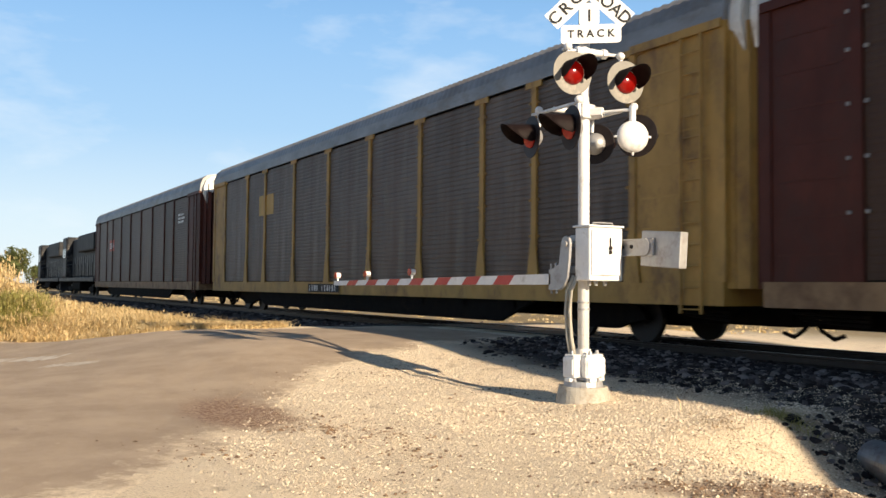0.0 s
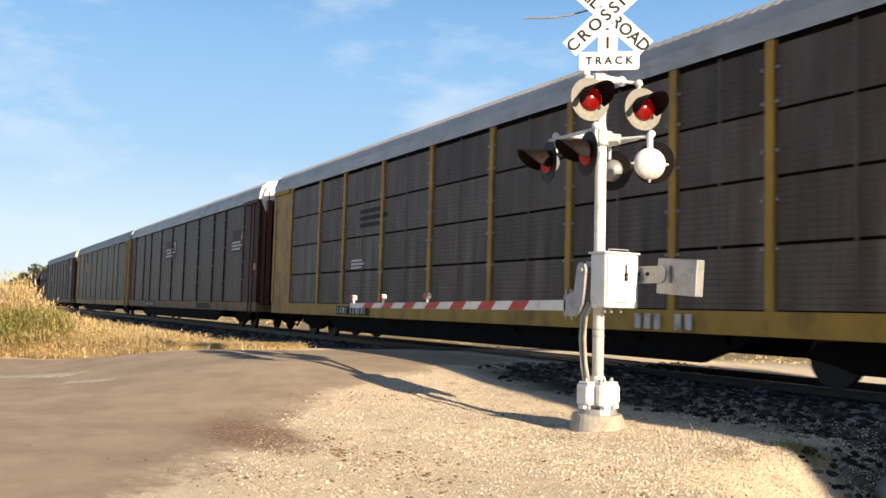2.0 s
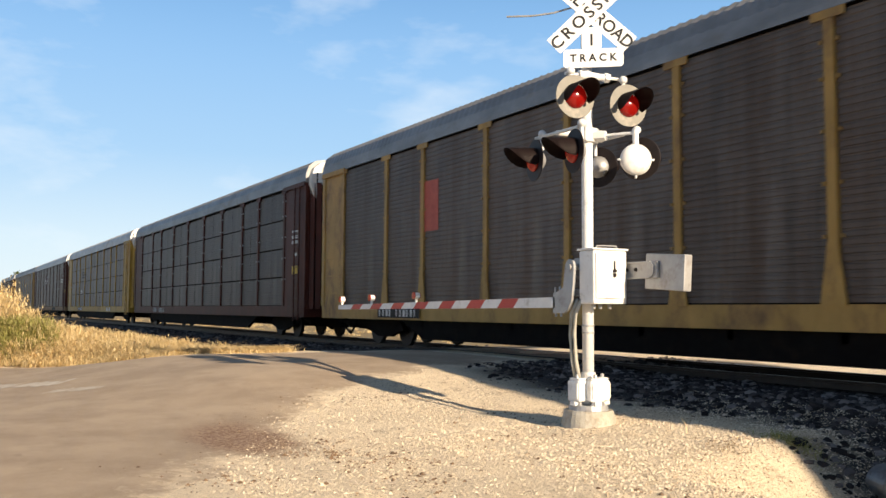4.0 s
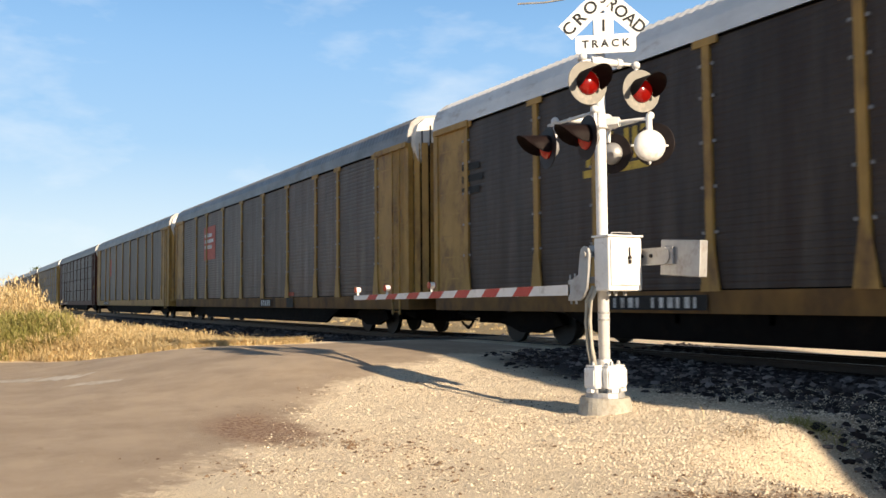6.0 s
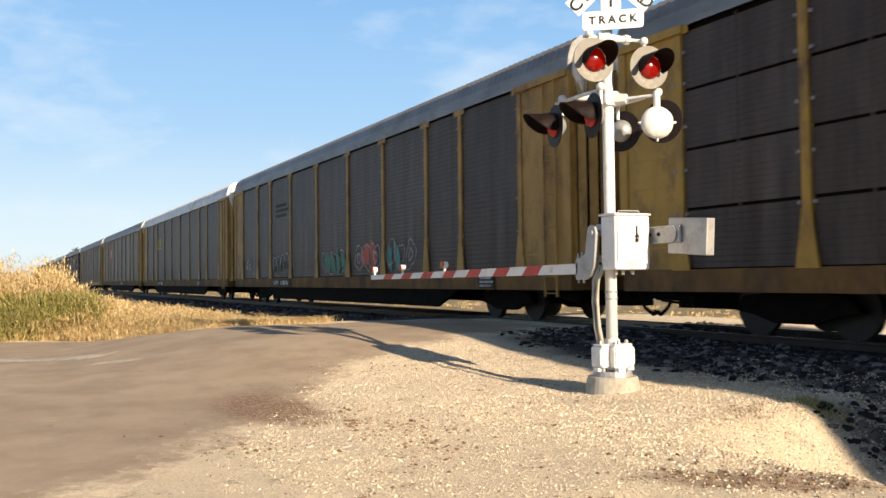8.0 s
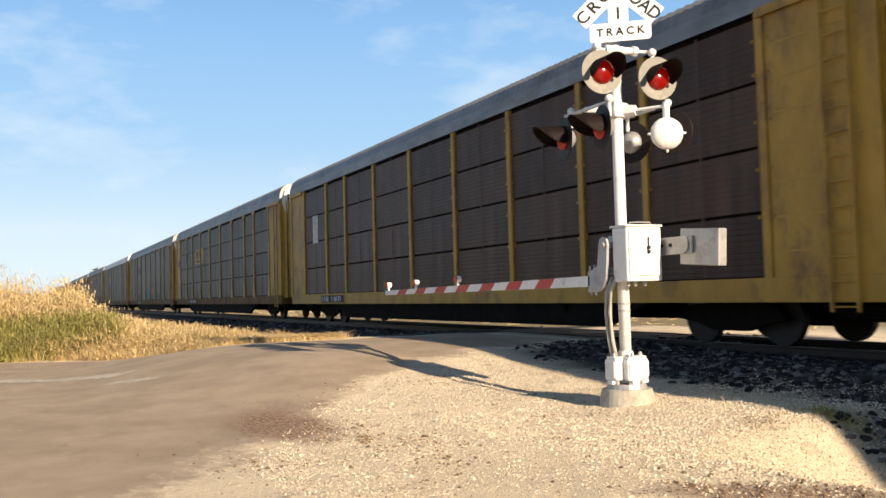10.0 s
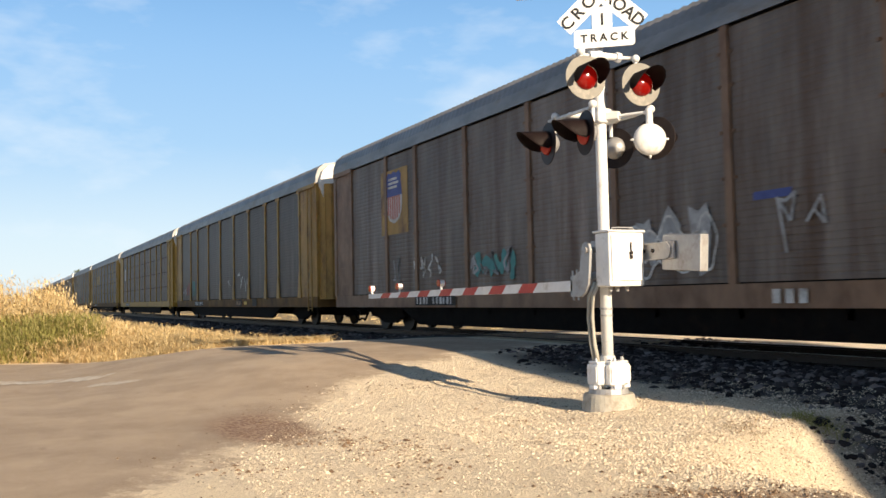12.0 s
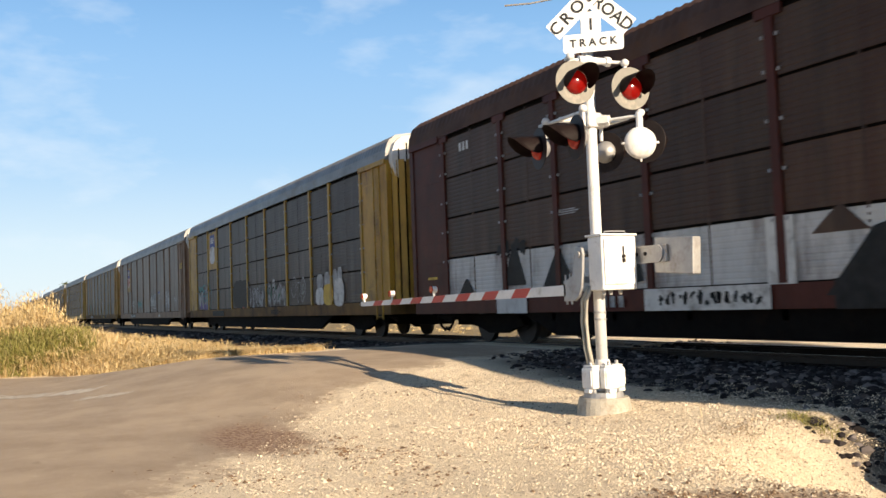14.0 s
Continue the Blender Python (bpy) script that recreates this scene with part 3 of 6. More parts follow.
def signal_lamp(mast, at, direction, lit, disc):
    """A flashing-light head: round background, visor, red lens and cast housing. Faces local -Y."""
    m = turned(direction, at)
    bm = bmesh.new()
    rod(bm, (0, 0.006, 0), (0, -0.006, 0), 0.254, seg=40)
    bmesh.ops.bevel(bm, geom=[e for e in bm.edges if len(e.link_faces) == 2 and e.calc_face_angle(0) > 1], offset=0.003, segments=1, affect="EDGES")
    head = part("signal_lamp", bm, disc, mast, "round background plate behind a red lens")
    head.matrix_basis = m
    bm = bmesh.new()
    prof = [(0.140, 0.008), (0.138, 0.035), (0.118, 0.075), (0.085, 0.11), (0.05, 0.13)]
    rings = [[bm.verts.new((r * math.cos(a), y, r * math.sin(a))) for a in [2 * math.pi * k / 24 for k in range(24)]] for r, y in prof]
    for r0, r1 in zip(rings, rings[1:]):
        for k in range(24):
            bm.faces.new((r0[k], r0[(k + 1) % 24], r1[(k + 1) % 24], r1[k]))
    bm.faces.new(rings[0])
    bm.faces.new(rings[-1])
    part("housing", bm, M["signal_grey"], head, "cast aluminium lamp housing", True)
    bm = bmesh.new()
    seg, n = 30, 5
    rings = []
    for j in range(n + 1):
        f = j / n
        ring = []
        for i in range(seg + 1):
            a = radians(-18 + 216 * i / seg)
            reach = 0.38 * (0.10 + 0.90 * max(0.0, (math.sin(a) + 0.31) / 1.31) ** 0.5)
            r = 0.152 + 0.012 * f
            ring.append(bm.verts.new((r * math.cos(a), -0.007 - reach * f, r * math.sin(a) - 0.03 * f)))
        rings.append(ring)
    for r0, r1 in zip(rings, rings[1:]):
        for i in range(seg):
            bm.faces.new((r0[i], r0[i + 1], r1[i + 1], r1[i]))
    bmesh.ops.solidify(bm, geom=bm.faces[:], thickness=0.006)
    part("hood", bm, M["hood_black"], head, "black visor over the lens", True)
    bm = bmesh.new()
    bmesh.ops.create_uvsphere(bm, u_segments=28, v_segments=16, radius=0.14)
    for v in bm.verts:
        v.co = Vector((v.co.x, -0.008 + min(0.0, v.co.y * 0.62), v.co.z))
    part("lens", bm, M["lens_lit"] if lit else M["lens_red"], head, "domed red glass lens", True)
    bm = bmesh.new()
    rod(bm, (0, 0.10, 0.13), (0, 0.10, 0.34), 0.022)
    part("hanger", bm, M["signal_white"], head)
    bm = bmesh.new()
    bmesh.ops.create_uvsphere(bm, u_segments=14, v_segments=10, radius=0.05)
    for v in bm.verts:
        v.co += Vector((0, 0.10, 0.33))
    part("hanger_joint", bm, M["signal_white"], head, "", True)


def build_signal():
    g = empty("crossing_signal", pose(BX, BY, 0), "white-painted railroad crossing signal mast on a concrete base beside the road", "crossing signal")
    bm = bmesh.new()
    prof = [(0.345, -0.12), (0.335, -0.03), (0.30, 0.185), (0.285, 0.225), (0.0, 0.225)]
    rings = [[bm.verts.new((r * math.cos(a), r * math.sin(a), z)) for a in [2 * math.pi * k / 32 for k in range(32)]] for r, z in prof[:-1]]
    for r0, r1 in zip(rings, rings[1:]):
        for k in range(32):
            bm.faces.new((r0[k], r0[(k + 1) % 32], r1[(k + 1) % 32], r1[k]))
    bm.faces.new(rings[-1])
    part("concrete_base", bm, M["concrete"], g, "round weathered concrete footing", False)
    bm = bmesh.new()
    rod(bm, (0, 0, 0.24), (0, 0, 5.16), 0.068, seg=24)
    part("mast", bm, M["signal_white"], g, "", True)
    bm = bmesh.new()
    rod(bm, (0, 0, 5.16), (0, 0, 5.22), 0.085, 0.03, 20)
    part("mast_cap", bm, M["signal_white"], g)
    for z in (1.12, 1.20):
        bm = bmesh.new()
        rod(bm, (0, 0, z), (0, 0, z + 0.022), 0.075, seg=24)
        part("band", bm, M["signal_grey"], g)
    # split junction base: cast boxes round the foot, each with lid, flange and knob
    for ang, dist in ((-85, 0.17), (-10, 0.15), (70, 0.16), (160, 0.15)):
        d = Vector((math.cos(radians(ang)), math.sin(radians(ang)), 0)) * dist
        at = Matrix.Translation(d) @ pose(0, 0, 0, 0, 0, ang)
        bm = bmesh.new()
        box(bm, -0.075, 0.075, -0.10, 0.10, 0.33, 0.575, 0.022)
        b = part("junction_box", bm, M["signal_white"], g, "cast white junction box")
        b.matrix_basis = at
        bm = bmesh.new()
        box(bm, 0.0755, 0.087, -0.078, 0.078, 0.365, 0.545, 0.005)
        part("cover_plate", bm, M["signal_white"], b)
        bm = bmesh.new()
        box(bm, -0.06, 0.062, -0.08, 0.08, 0.576, 0.602, 0.01)
        part("lid", bm, M["signal_white"], b)
        bm = bmesh.new()
        rod(bm, (0.01, 0.0, 0.60), (0.01, 0.0, 0.645), 0.026, 0.018, 10)
        part("knob", bm, M["signal_grey"], b)
        bm = bmesh.new()
        box(bm, -0.03, 0.09, -0.045, 0.045, 0.285, 0.331, 0.008)
        part("foot", bm, M["signal_white"], b)
    bm = bmesh.new()
    rod(bm, (0, 0, 0.30), (0, 0, 0.66), 0.115, 0.085, 16)
    part("base_casting", bm, M["signal_white"], g)
    bm = bmesh.new()
    rod(bm, (0, 0, 0.225), (0, 0, 0.285), 0.235, 0.225, 24)
    part("base_flange", bm, M["signal_grey"], g)
    for a in range(8):
        bm = bmesh.new()
        c, s = 0.20 * math.cos(radians(a * 45 + 20)), 0.20 * math.sin(radians(a * 45 + 20))
        rod(bm, (c, s, 0.28), (c, s, 0.345), 0.016, seg=6)
        rod(bm, (c, s, 0.285), (c, s, 0.305), 0.027, seg=6)
        part("anchor_bolt", bm, M["signal_grey"], g)
    # gate mechanism
    mech = bmesh.new()
    box(mech, 0.07, 0.34, -0.19, 0.31, 1.465, 2.09, 0.02)
    mech = part("gate_mechanism", mech, M["signal_white"], g, "white steel gate mechanism housing with latched door")
    bm = bmesh.new()
    box(bm, 0.341, 0.358, -0.165, 0.275, 1.53, 2.06, 0.006)
    door = part("door", bm, M["signal_white"], mech)
    bm = bmesh.new()
    rod(bm, (0.37, 0.10, 1.97), (0.37, 0.10, 1.86), 0.008)
    rod(bm, (0.36, 0.10, 1.85), (0.385, 0.10, 1.85), 0.02)
    box(bm, 0.36, 0.385, 0.085, 0.115, 1.78, 1.825, 0.004)
    part("latch", bm, M["disc_black"], mech, "dark hasp and padlock")
    bm = bmesh.new()
    box(bm, 0.05, 0.36, -0.21, 0.32, 2.09, 2.115, 0.008)
    part("cover", bm, M["signal_white"], mech)
    bm = bmesh.new()
    tube(bm, [(0.30, -0.12, 2.11), (0.30, -0.11, 2.14), (0.30, 0.0, 2.145), (0.30, 0.18, 2.145), (0.30, 0.2, 2.11)], 0.008)
    part("lifting_rail", bm, M["signal_grey"], mech)
    for y in (-0.08, 0.02, 0.16):
        bm = bmesh.new()
        rod(bm, (0.2, y, 1.47), (0.2, y, 1.41), 0.028, 0.02, 10)
        part("cable_gland", bm, M["signal_grey"], mech)
    for z in (1.56, 1.93):
        bm = bmesh.new()
        box(bm, -0.10, 0.07, -0.13, 0.13, z, z + 0.08, 0.01)
        part("clamp", bm, M["signal_grey"], mech)
    for x, y in ((-0.08, -0.20), (-0.02, -0.19)):
        bm = bmesh.new()
        tube(bm, [(x + 0.12, y + 0.02, 1.52), (x + 0.02, y, 1.35), (x, y, 1.1), (x + 0.02, y + 0.01, 0.8), (x + 0.05, y + 0.03, 0.60)], 0.024)
        part("conduit", bm, M["conduit"], g, "flexible grey cable conduit", True)
    # side arms and counterweight
    bm = bmesh.new()
    outline = [(-0.02, 2.00), (0.05, 1.97), (0.07, 1.90), (0.05, 1.70), (0.02, 1.50), (-0.04, 1.40), (-0.13, 1.355), (-0.34, 1.355), (-0.34, 1.60),
               (-0.24, 1.61), (-0.13, 1.66), (-0.10, 1.90), (-0.08, 1.97)]
    prism(bm, outline, "y", -0.265, -0.225)
    bmesh.ops.bevel(bm, geom=bm.edges[:], offset=0.006, segments=1, affect="EDGES")
    sa = part("side_arm", bm, M["signal_grey"], g, "cast aluminium arm bracket")
    bm = bmesh.new()
    rod(bm, (0.0, -0.29, 1.90), (0.0, 0.42, 1.90), 0.035, seg=16)
    part("pivot_shaft", bm, M["signal_grey"], g)
    for x, z in ((-0.31, 1.62), (-0.22, 1.63), (-0.30, 1.345), (-0.20, 1.345)):
        bm = bmesh.new()
        rod(bm, (x, -0.245, z - 0.03), (x, -0.245, z + 0.05), 0.014, seg=8)
        part("bolt", bm, M["signal_grey"], sa)
    bm = bmesh.new()
    box(bm, 0.02, 0.80, 0.35, 0.385, 1.76, 1.96, 0.012)
    cw = part("counterweight_arm", bm, M["signal_grey"], g)
    bm = bmesh.new()
    box(bm, -0.30, 0.32, -0.06, 0.06, -0.21, 0.20, 0.012)
    weight = part("counterweight", bm, M["signal_grey"], cw, "flat grey steel counterweight plate")
    weight.matrix_basis = pose(0.86, 0.45, 1.835, 0, 4, 0)
    bm = bmesh.new()
    for z in (1.765, 1.945):
        box(bm, 0.10, 0.70, 0.325, 0.351, z, z + 0.014)
    tagged(part("flange", bm, M["signal_grey"], cw), kind="stuff")
    bm = bmesh.new()
    rod(bm, (0.66, 0.352, 1.86), (0.66, 0.331, 1.86), 0.10, seg=24)
    part("end_disc", bm, M["signal_grey"], cw)
    for x in (0.3, 0.45, 0.66, 0.72):
        bm = bmesh.new()
        rod(bm, (x, 0.335, 1.87), (x, 0.352, 1.87), 0.022, seg=8)
        part("bolt", bm, M["disc_black"], cw)
    # lamps
    f1 = Vector((0.99, -0.14, 0))
    c1 = Vector((0.14, 0.99, 0))
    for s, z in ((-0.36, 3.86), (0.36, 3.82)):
        signal_lamp(g, f1 * 0.34 + c1 * s + Vector((0, 0, z)), f1, True, M["disc_sunlit"])
    bm = bmesh.new()
    p = f1 * 0.18
    rod(bm, p + c1 * -0.40 + Vector((0, 0, 4.17)), p + c1 * 0.40 + Vector((0, 0, 4.17)), 0.020)
    rod(bm, (0, 0, 4.17), p + Vector((0, 0, 4.17)), 0.05)
    rod(bm, p + c1 * -0.22 + Vector((0, 0, 4.17)), p + c1 * 0.13 + Vector((0, 0, 4.17)), 0.055, 0.04)
    rod(bm, p + c1 * 0.13 + Vector((0, 0, 4.17)), p + c1 * 0.19 + Vector((0, 0, 4.17)), 0.06, seg=6)
    box(bm, -0.09, 0.09, -0.09, 0.09, 4.10, 4.24, 0.02)
    part("cross_arm", bm, M["signal_white"], g)
    for f, lit in ((Vector((-0.22, -0.975, 0)), False), (Vector((-0.42, 0.91, 0)), False)):
        c = Vector((-1, 0, 0))
        for s in (-0.38, 0.38):
            signal_lamp(g, Vector((0, 0.5 if f.y > 0 else -0.5, 0)) + c * s + Vector((0, 0, 3.20)), f, lit, M["disc_black"])
        bm = bmesh.new()
        p = f * 0.40 + Vector((0, 0, 3.50))
        rod(bm, p + c * -0.42, p + c * 0.42, 0.022)
        rod(bm, (0, 0, 3.50), p, 0.035)
        part("cross_arm", bm, M["signal_white"], g)
    bm = bmesh.new()
    box(bm, -0.11, 0.11, -0.11, 0.11, 3.40, 3.58, 0.03)
    rod(bm, (0.02, 0.02, 3.48), (0.20, 0.125, 3.47), 0.085, 0.06, 6)
    part("cross_arm_clamp", bm, M["signal_white"], g)
    # bell
    bd = Vector((0.52, 0.30, 0))
    bm = bmesh.new()
    rod(bm, (0, 0, 3.47), bd + Vector((0, 0, 3.47)), 0.02)
    rod(bm, bd + Vector((0, 0, 3.51)), bd + Vector((0, 0, 3.30)), 0.038)
    arm = part("bell_bracket", bm, M["signal_white"], g)
    bm = bmesh.new()
    bmesh.ops.create_uvsphere(bm, u_segments=28, v_segments=16, radius=0.188)
    for v in bm.verts:
        v.co.y = v.co.y * (0.55 if v.co.y < 0 else 0.25)
    for a in range(4):
        rod(bm, (0.17 * math.cos(a * math.pi / 2), 0.0, 0.17 * math.sin(a * math.pi / 2)), (0.22 * math.cos(a * math.pi / 2), 0, 0.22 * math.sin(a * math.pi / 2)), 0.02, 0.012, 8)
    bell = part("bell", bm, M["signal_white"], g, "domed electronic crossing bell", True)
    bell.matrix_basis = turned(Vector((0.9, -0.44, 0)), bd + Vector((0, 0, 3.15)))
    # crossbuck and plate
    face = TOCAM * 0.10
    sm = turned(TOCAM, face)

    def plate(w, h, r):
        out = []
        for cx, cz, a0 in ((w / 2 - r, h / 2 - r, 0), (-w / 2 + r, h / 2 - r, 90), (-w / 2 + r, -h / 2 + r, 180), (w / 2 - r, -h / 2 + r, 270)):
            out += [(cx + r * math.cos(radians(a0 + k * 30)), cz + r * math.sin(radians(a0 + k * 30))) for k in range(4)]
        return out

    back = None
    for name, word, ang, dy in (("crossbuck_blade", "RAILROAD", 43, -0.004), ("crossbuck_blade", "CROSSING", -43, -0.03)):
        bm = bmesh.new()
        prism(bm, plate(1.24, 0.235, 0.008), "y", -0.004, 0.004)
        b = part(name, bm, M["sign_white"], g, "white sign blade lettered " + word)
        b.matrix_basis = sm @ pose(0.06, dy, 4.98, 0, ang, 0)
        if word == "RAILROAD":
            for w, x in (("RAIL", -0.36), ("ROAD", 0.36)):
                link_mesh("lettering", text_mesh("lettering", w, 0.20, M["sign_black"], 0.002, 0.96), b, "black block letters", pose(x, -0.0065, 0, 90, 0, 0))
        else:
            link_mesh("lettering", text_mesh("lettering", word, 0.205, M["sign_black"], 0.002, 1.36), b, "black block letters", pose(0, -0.0065, 0, 90, 0, 0))
    bm = bmesh.new()
    prism(bm, plate(0.71, 0.225, 0.04), "y", -0.004, 0.004)
    b = part("track_plate", bm, M["sign_white"], g, "white plate lettered TRACK")
    b.matrix_basis = sm @ pose(0.08, -0.012, 4.41)
    link_mesh("lettering", text_mesh("lettering", "T R A C K", 0.127, M["sign_black"], 0.002), b, "black block letters", pose(0, -0.0065, 0, 90, 0, 0))
    bm = bmesh.new()
    prism(bm, plate(0.235, 0.26, 0.02), "y", -0.004, 0.004)
    b = part("number_plate", bm, M["sign_white"], g, "white plate with a black figure one")
    b.matrix_basis = sm @ pose(0.06, -0.010, 4.655)
    link_mesh("lettering", text_mesh("lettering", "1", 0.20, M["sign_black"], 0.002), b, "black figure", pose(0, -0.0065, -0.03, 90, 0, 0))
    bm = bmesh.new()
    box(bm, -0.1, 0.1, -0.1, 0.1, 4.95, 5.09, 0.01)
    part("sign_bracket", bm, M["signal_grey"], g)
    bm = bmesh.new()
    box(bm, -0.08, 0.08, -0.085, 0.085, 4.37, 4.43, 0.01)
    part("sign_bracket", bm, M["signal_grey"], g)
    bm = bmesh.new()
    pts = [LAT * a + Vector((0, 0, z)) for a, z in ((-0.05, 5.10), (-0.2, 5.07), (-0.4, 5.02), (-0.65, 4.995), (-0.97, 5.0))]
    tube(bm, pts, 0.012)
    part("bent_rod", bm, M["signal_grey"], g, "thin bent metal rod")
    # gate arm, tapering, with slanted stripes; built along -X from the bracket
    L0, L1, y = -0.30, -6.86, -0.245

    def half(x):
        f = (x - L0) / (L1 - L0)
        return 0.064 - 0.024 * f

    def mid(x):
        return 1.485 - 0.06 * (x - L0) / (L1 - L0)
    bm = bmesh.new()
    prism(bm, [(L0, mid(L0) + half(L0)), (L0, mid(L0) - half(L0)), (L1, mid(L1) - half(L1)), (L1, mid(L1) + half(L1))], "y", y - 0.02, y + 0.02)
    arm = part("gate_arm", bm, M["stripe_white"], g, "lowered gate arm with red and white slanted stripes")
    k, x = 0, -1.12
    while x - 0.40 > L1:
        w, sl = 0.37, 0.13
        for y0, y1 in ((y - 0.024, y - 0.0205), (y + 0.0205, y + 0.024)):
            bm = bmesh.new()
            a, b = x, x - w
            prism(bm, [(a + sl * 0.5, mid(a) + half(a)), (a - sl * 0.5, mid(a) - half(a)), (b - sl * 0.5, mid(b) - half(b)), (b + sl * 0.5, mid(b) + half(b))], "y", y0, y1)
            part("stripe", bm, M["stripe_red"], arm, "red reflective stripe")
        x -= 0.79
    for x in (-3.86, -5.47, -6.73):
        bm = bmesh.new()
        z = mid(x) + half(x)
        rod(bm, (x, y, z), (x, y, z + 0.06), 0.02, seg=10)
        rod(bm, (x, y - 0.04, z + 0.10), (x, y + 0.04, z + 0.10), 0.05, seg=16)
        lamp = part("arm_lamp", bm, M["signal_white"], arm, "small gate arm lamp")
        for dy in (-0.048, 0.042):
            bm = bmesh.new()
            rod(bm, (x, y + dy * 1.15, z + 0.10), (x, y + dy + 0.006, z + 0.10), 0.056, seg=16)
            part("lens", bm, M["lens_red"], lamp)
    return g


build_signal()


# ---- autorack cars ----
LENGTH = 28.4
POSTS_A = [0.52, 1.95, 4.72, 6.70, 9.50, 12.30, 15.12, 17.90, 20.65, 22.52, 25.30, 27.20]
POSTS_B = [0.52, 2.25, 4.92, 6.92, 9.58, 12.35, 15.12, 17.90, 20.65, 22.60, 25.32, 27.20]
FRONT, REAR = 0.52, 27.20
Z_SILL0, Z_SILL1, Z_EAVE = 0.66, 1.04, 4.96      # above the rail


def corrugated(w, z0, z1, pitch=0.105, depth=0.016):
    """A panel sheet with level ridges, in the plane y = 0, facing -Y."""
    n = max(2, int((z1 - z0) / pitch))
    verts, faces = [], []
    prof = []
    for i in range(n):
        z = z0 + (z1 - z0) * i / n
        h = (z1 - z0) / n
        prof += [(0, z), (0, z + h * 0.55), (depth, z + h * 0.68), (depth, z + h * 0.90)]
    prof.append((0, z1))
    for yy, z in prof:
        verts += [(0, yy, z), (w, yy, z)]
    for i in range(len(prof) - 1):
        a = 2 * i
        faces.append((a, a + 1, a + 3, a + 2))
    k = len(verts)
    verts += [(0, 0.03, z0), (w, 0.03, z0), (w, 0.03, z1), (0, 0.03, z1)]
    faces.append((k, k + 3, k + 2, k + 1))
    return verts, faces


SHIELD = [(0, 1.0), (0.22, 0.92), (0.45, 0.93), (0.68, 0.98), (0.92, 0.82), (0.86, 0.6), (0.94, 0.36), (1.0, 0.05), (1.0, -0.2), (0.9, -0.55), (0.6, -0.86), (0, -1.0),
          (-0.6, -0.86), (-0.9, -0.55), (-1.0, -0.2), (-1.0, 0.05), (-0.94, 0.36), (-0.86, 0.6), (-0.92, 0.82), (-0.68, 0.98), (-0.45, 0.93), (-0.22, 0.92)]


def blob(bm, cx, cz, w, h, seed, y=0.0, n=22, rough=0.25):
    """A flat uneven patch of paint."""
    rng = random.Random(seed)
    ph = [rng.uniform(0, 6.3) for _ in range(4)]
    vs = []
    for i in range(n):
        a = 2 * math.pi * i / n
        r = 1 + rough * (math.sin(2 * a + ph[0]) + 0.7 * math.sin(3 * a + ph[1]) + 0.6 * math.sin(5 * a + ph[2])) * 0.5
        ca, sa = math.cos(a), math.sin(a)
        k = (abs(ca) ** 3 + abs(sa) ** 3) ** (-1 / 3)
        vs.append(bm.verts.new((cx + w / 2 * r * k * ca, y, cz + h / 2 * r * k * sa)))
    bm.faces.new(vs)
    return bm


def truck(parent, x):
    bm = bmesh.new()
    for y in (-0.98, 0.98):
        prism(bm, [(x - 1.15, 0.40), (x - 0.95, 0.62), (x - 0.35, 0.68), (x + 0.35, 0.68), (x + 0.95, 0.62), (x + 1.15, 0.40), (x + 0.75, 0.34), (x + 0.35, 0.22), (x - 0.35, 0.22), (x - 0.75, 0.34)], "y", y - 0.07, y + 0.07)
    box(bm, x - 0.2, x + 0.2, -0.95, 0.95, 0.35, 0.62)
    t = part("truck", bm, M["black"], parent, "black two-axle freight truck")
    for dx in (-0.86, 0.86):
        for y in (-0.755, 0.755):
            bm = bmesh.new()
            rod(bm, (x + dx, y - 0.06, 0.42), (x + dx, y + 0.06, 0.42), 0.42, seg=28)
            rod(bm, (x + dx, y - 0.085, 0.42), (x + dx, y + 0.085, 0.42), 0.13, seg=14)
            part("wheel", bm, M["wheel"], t)


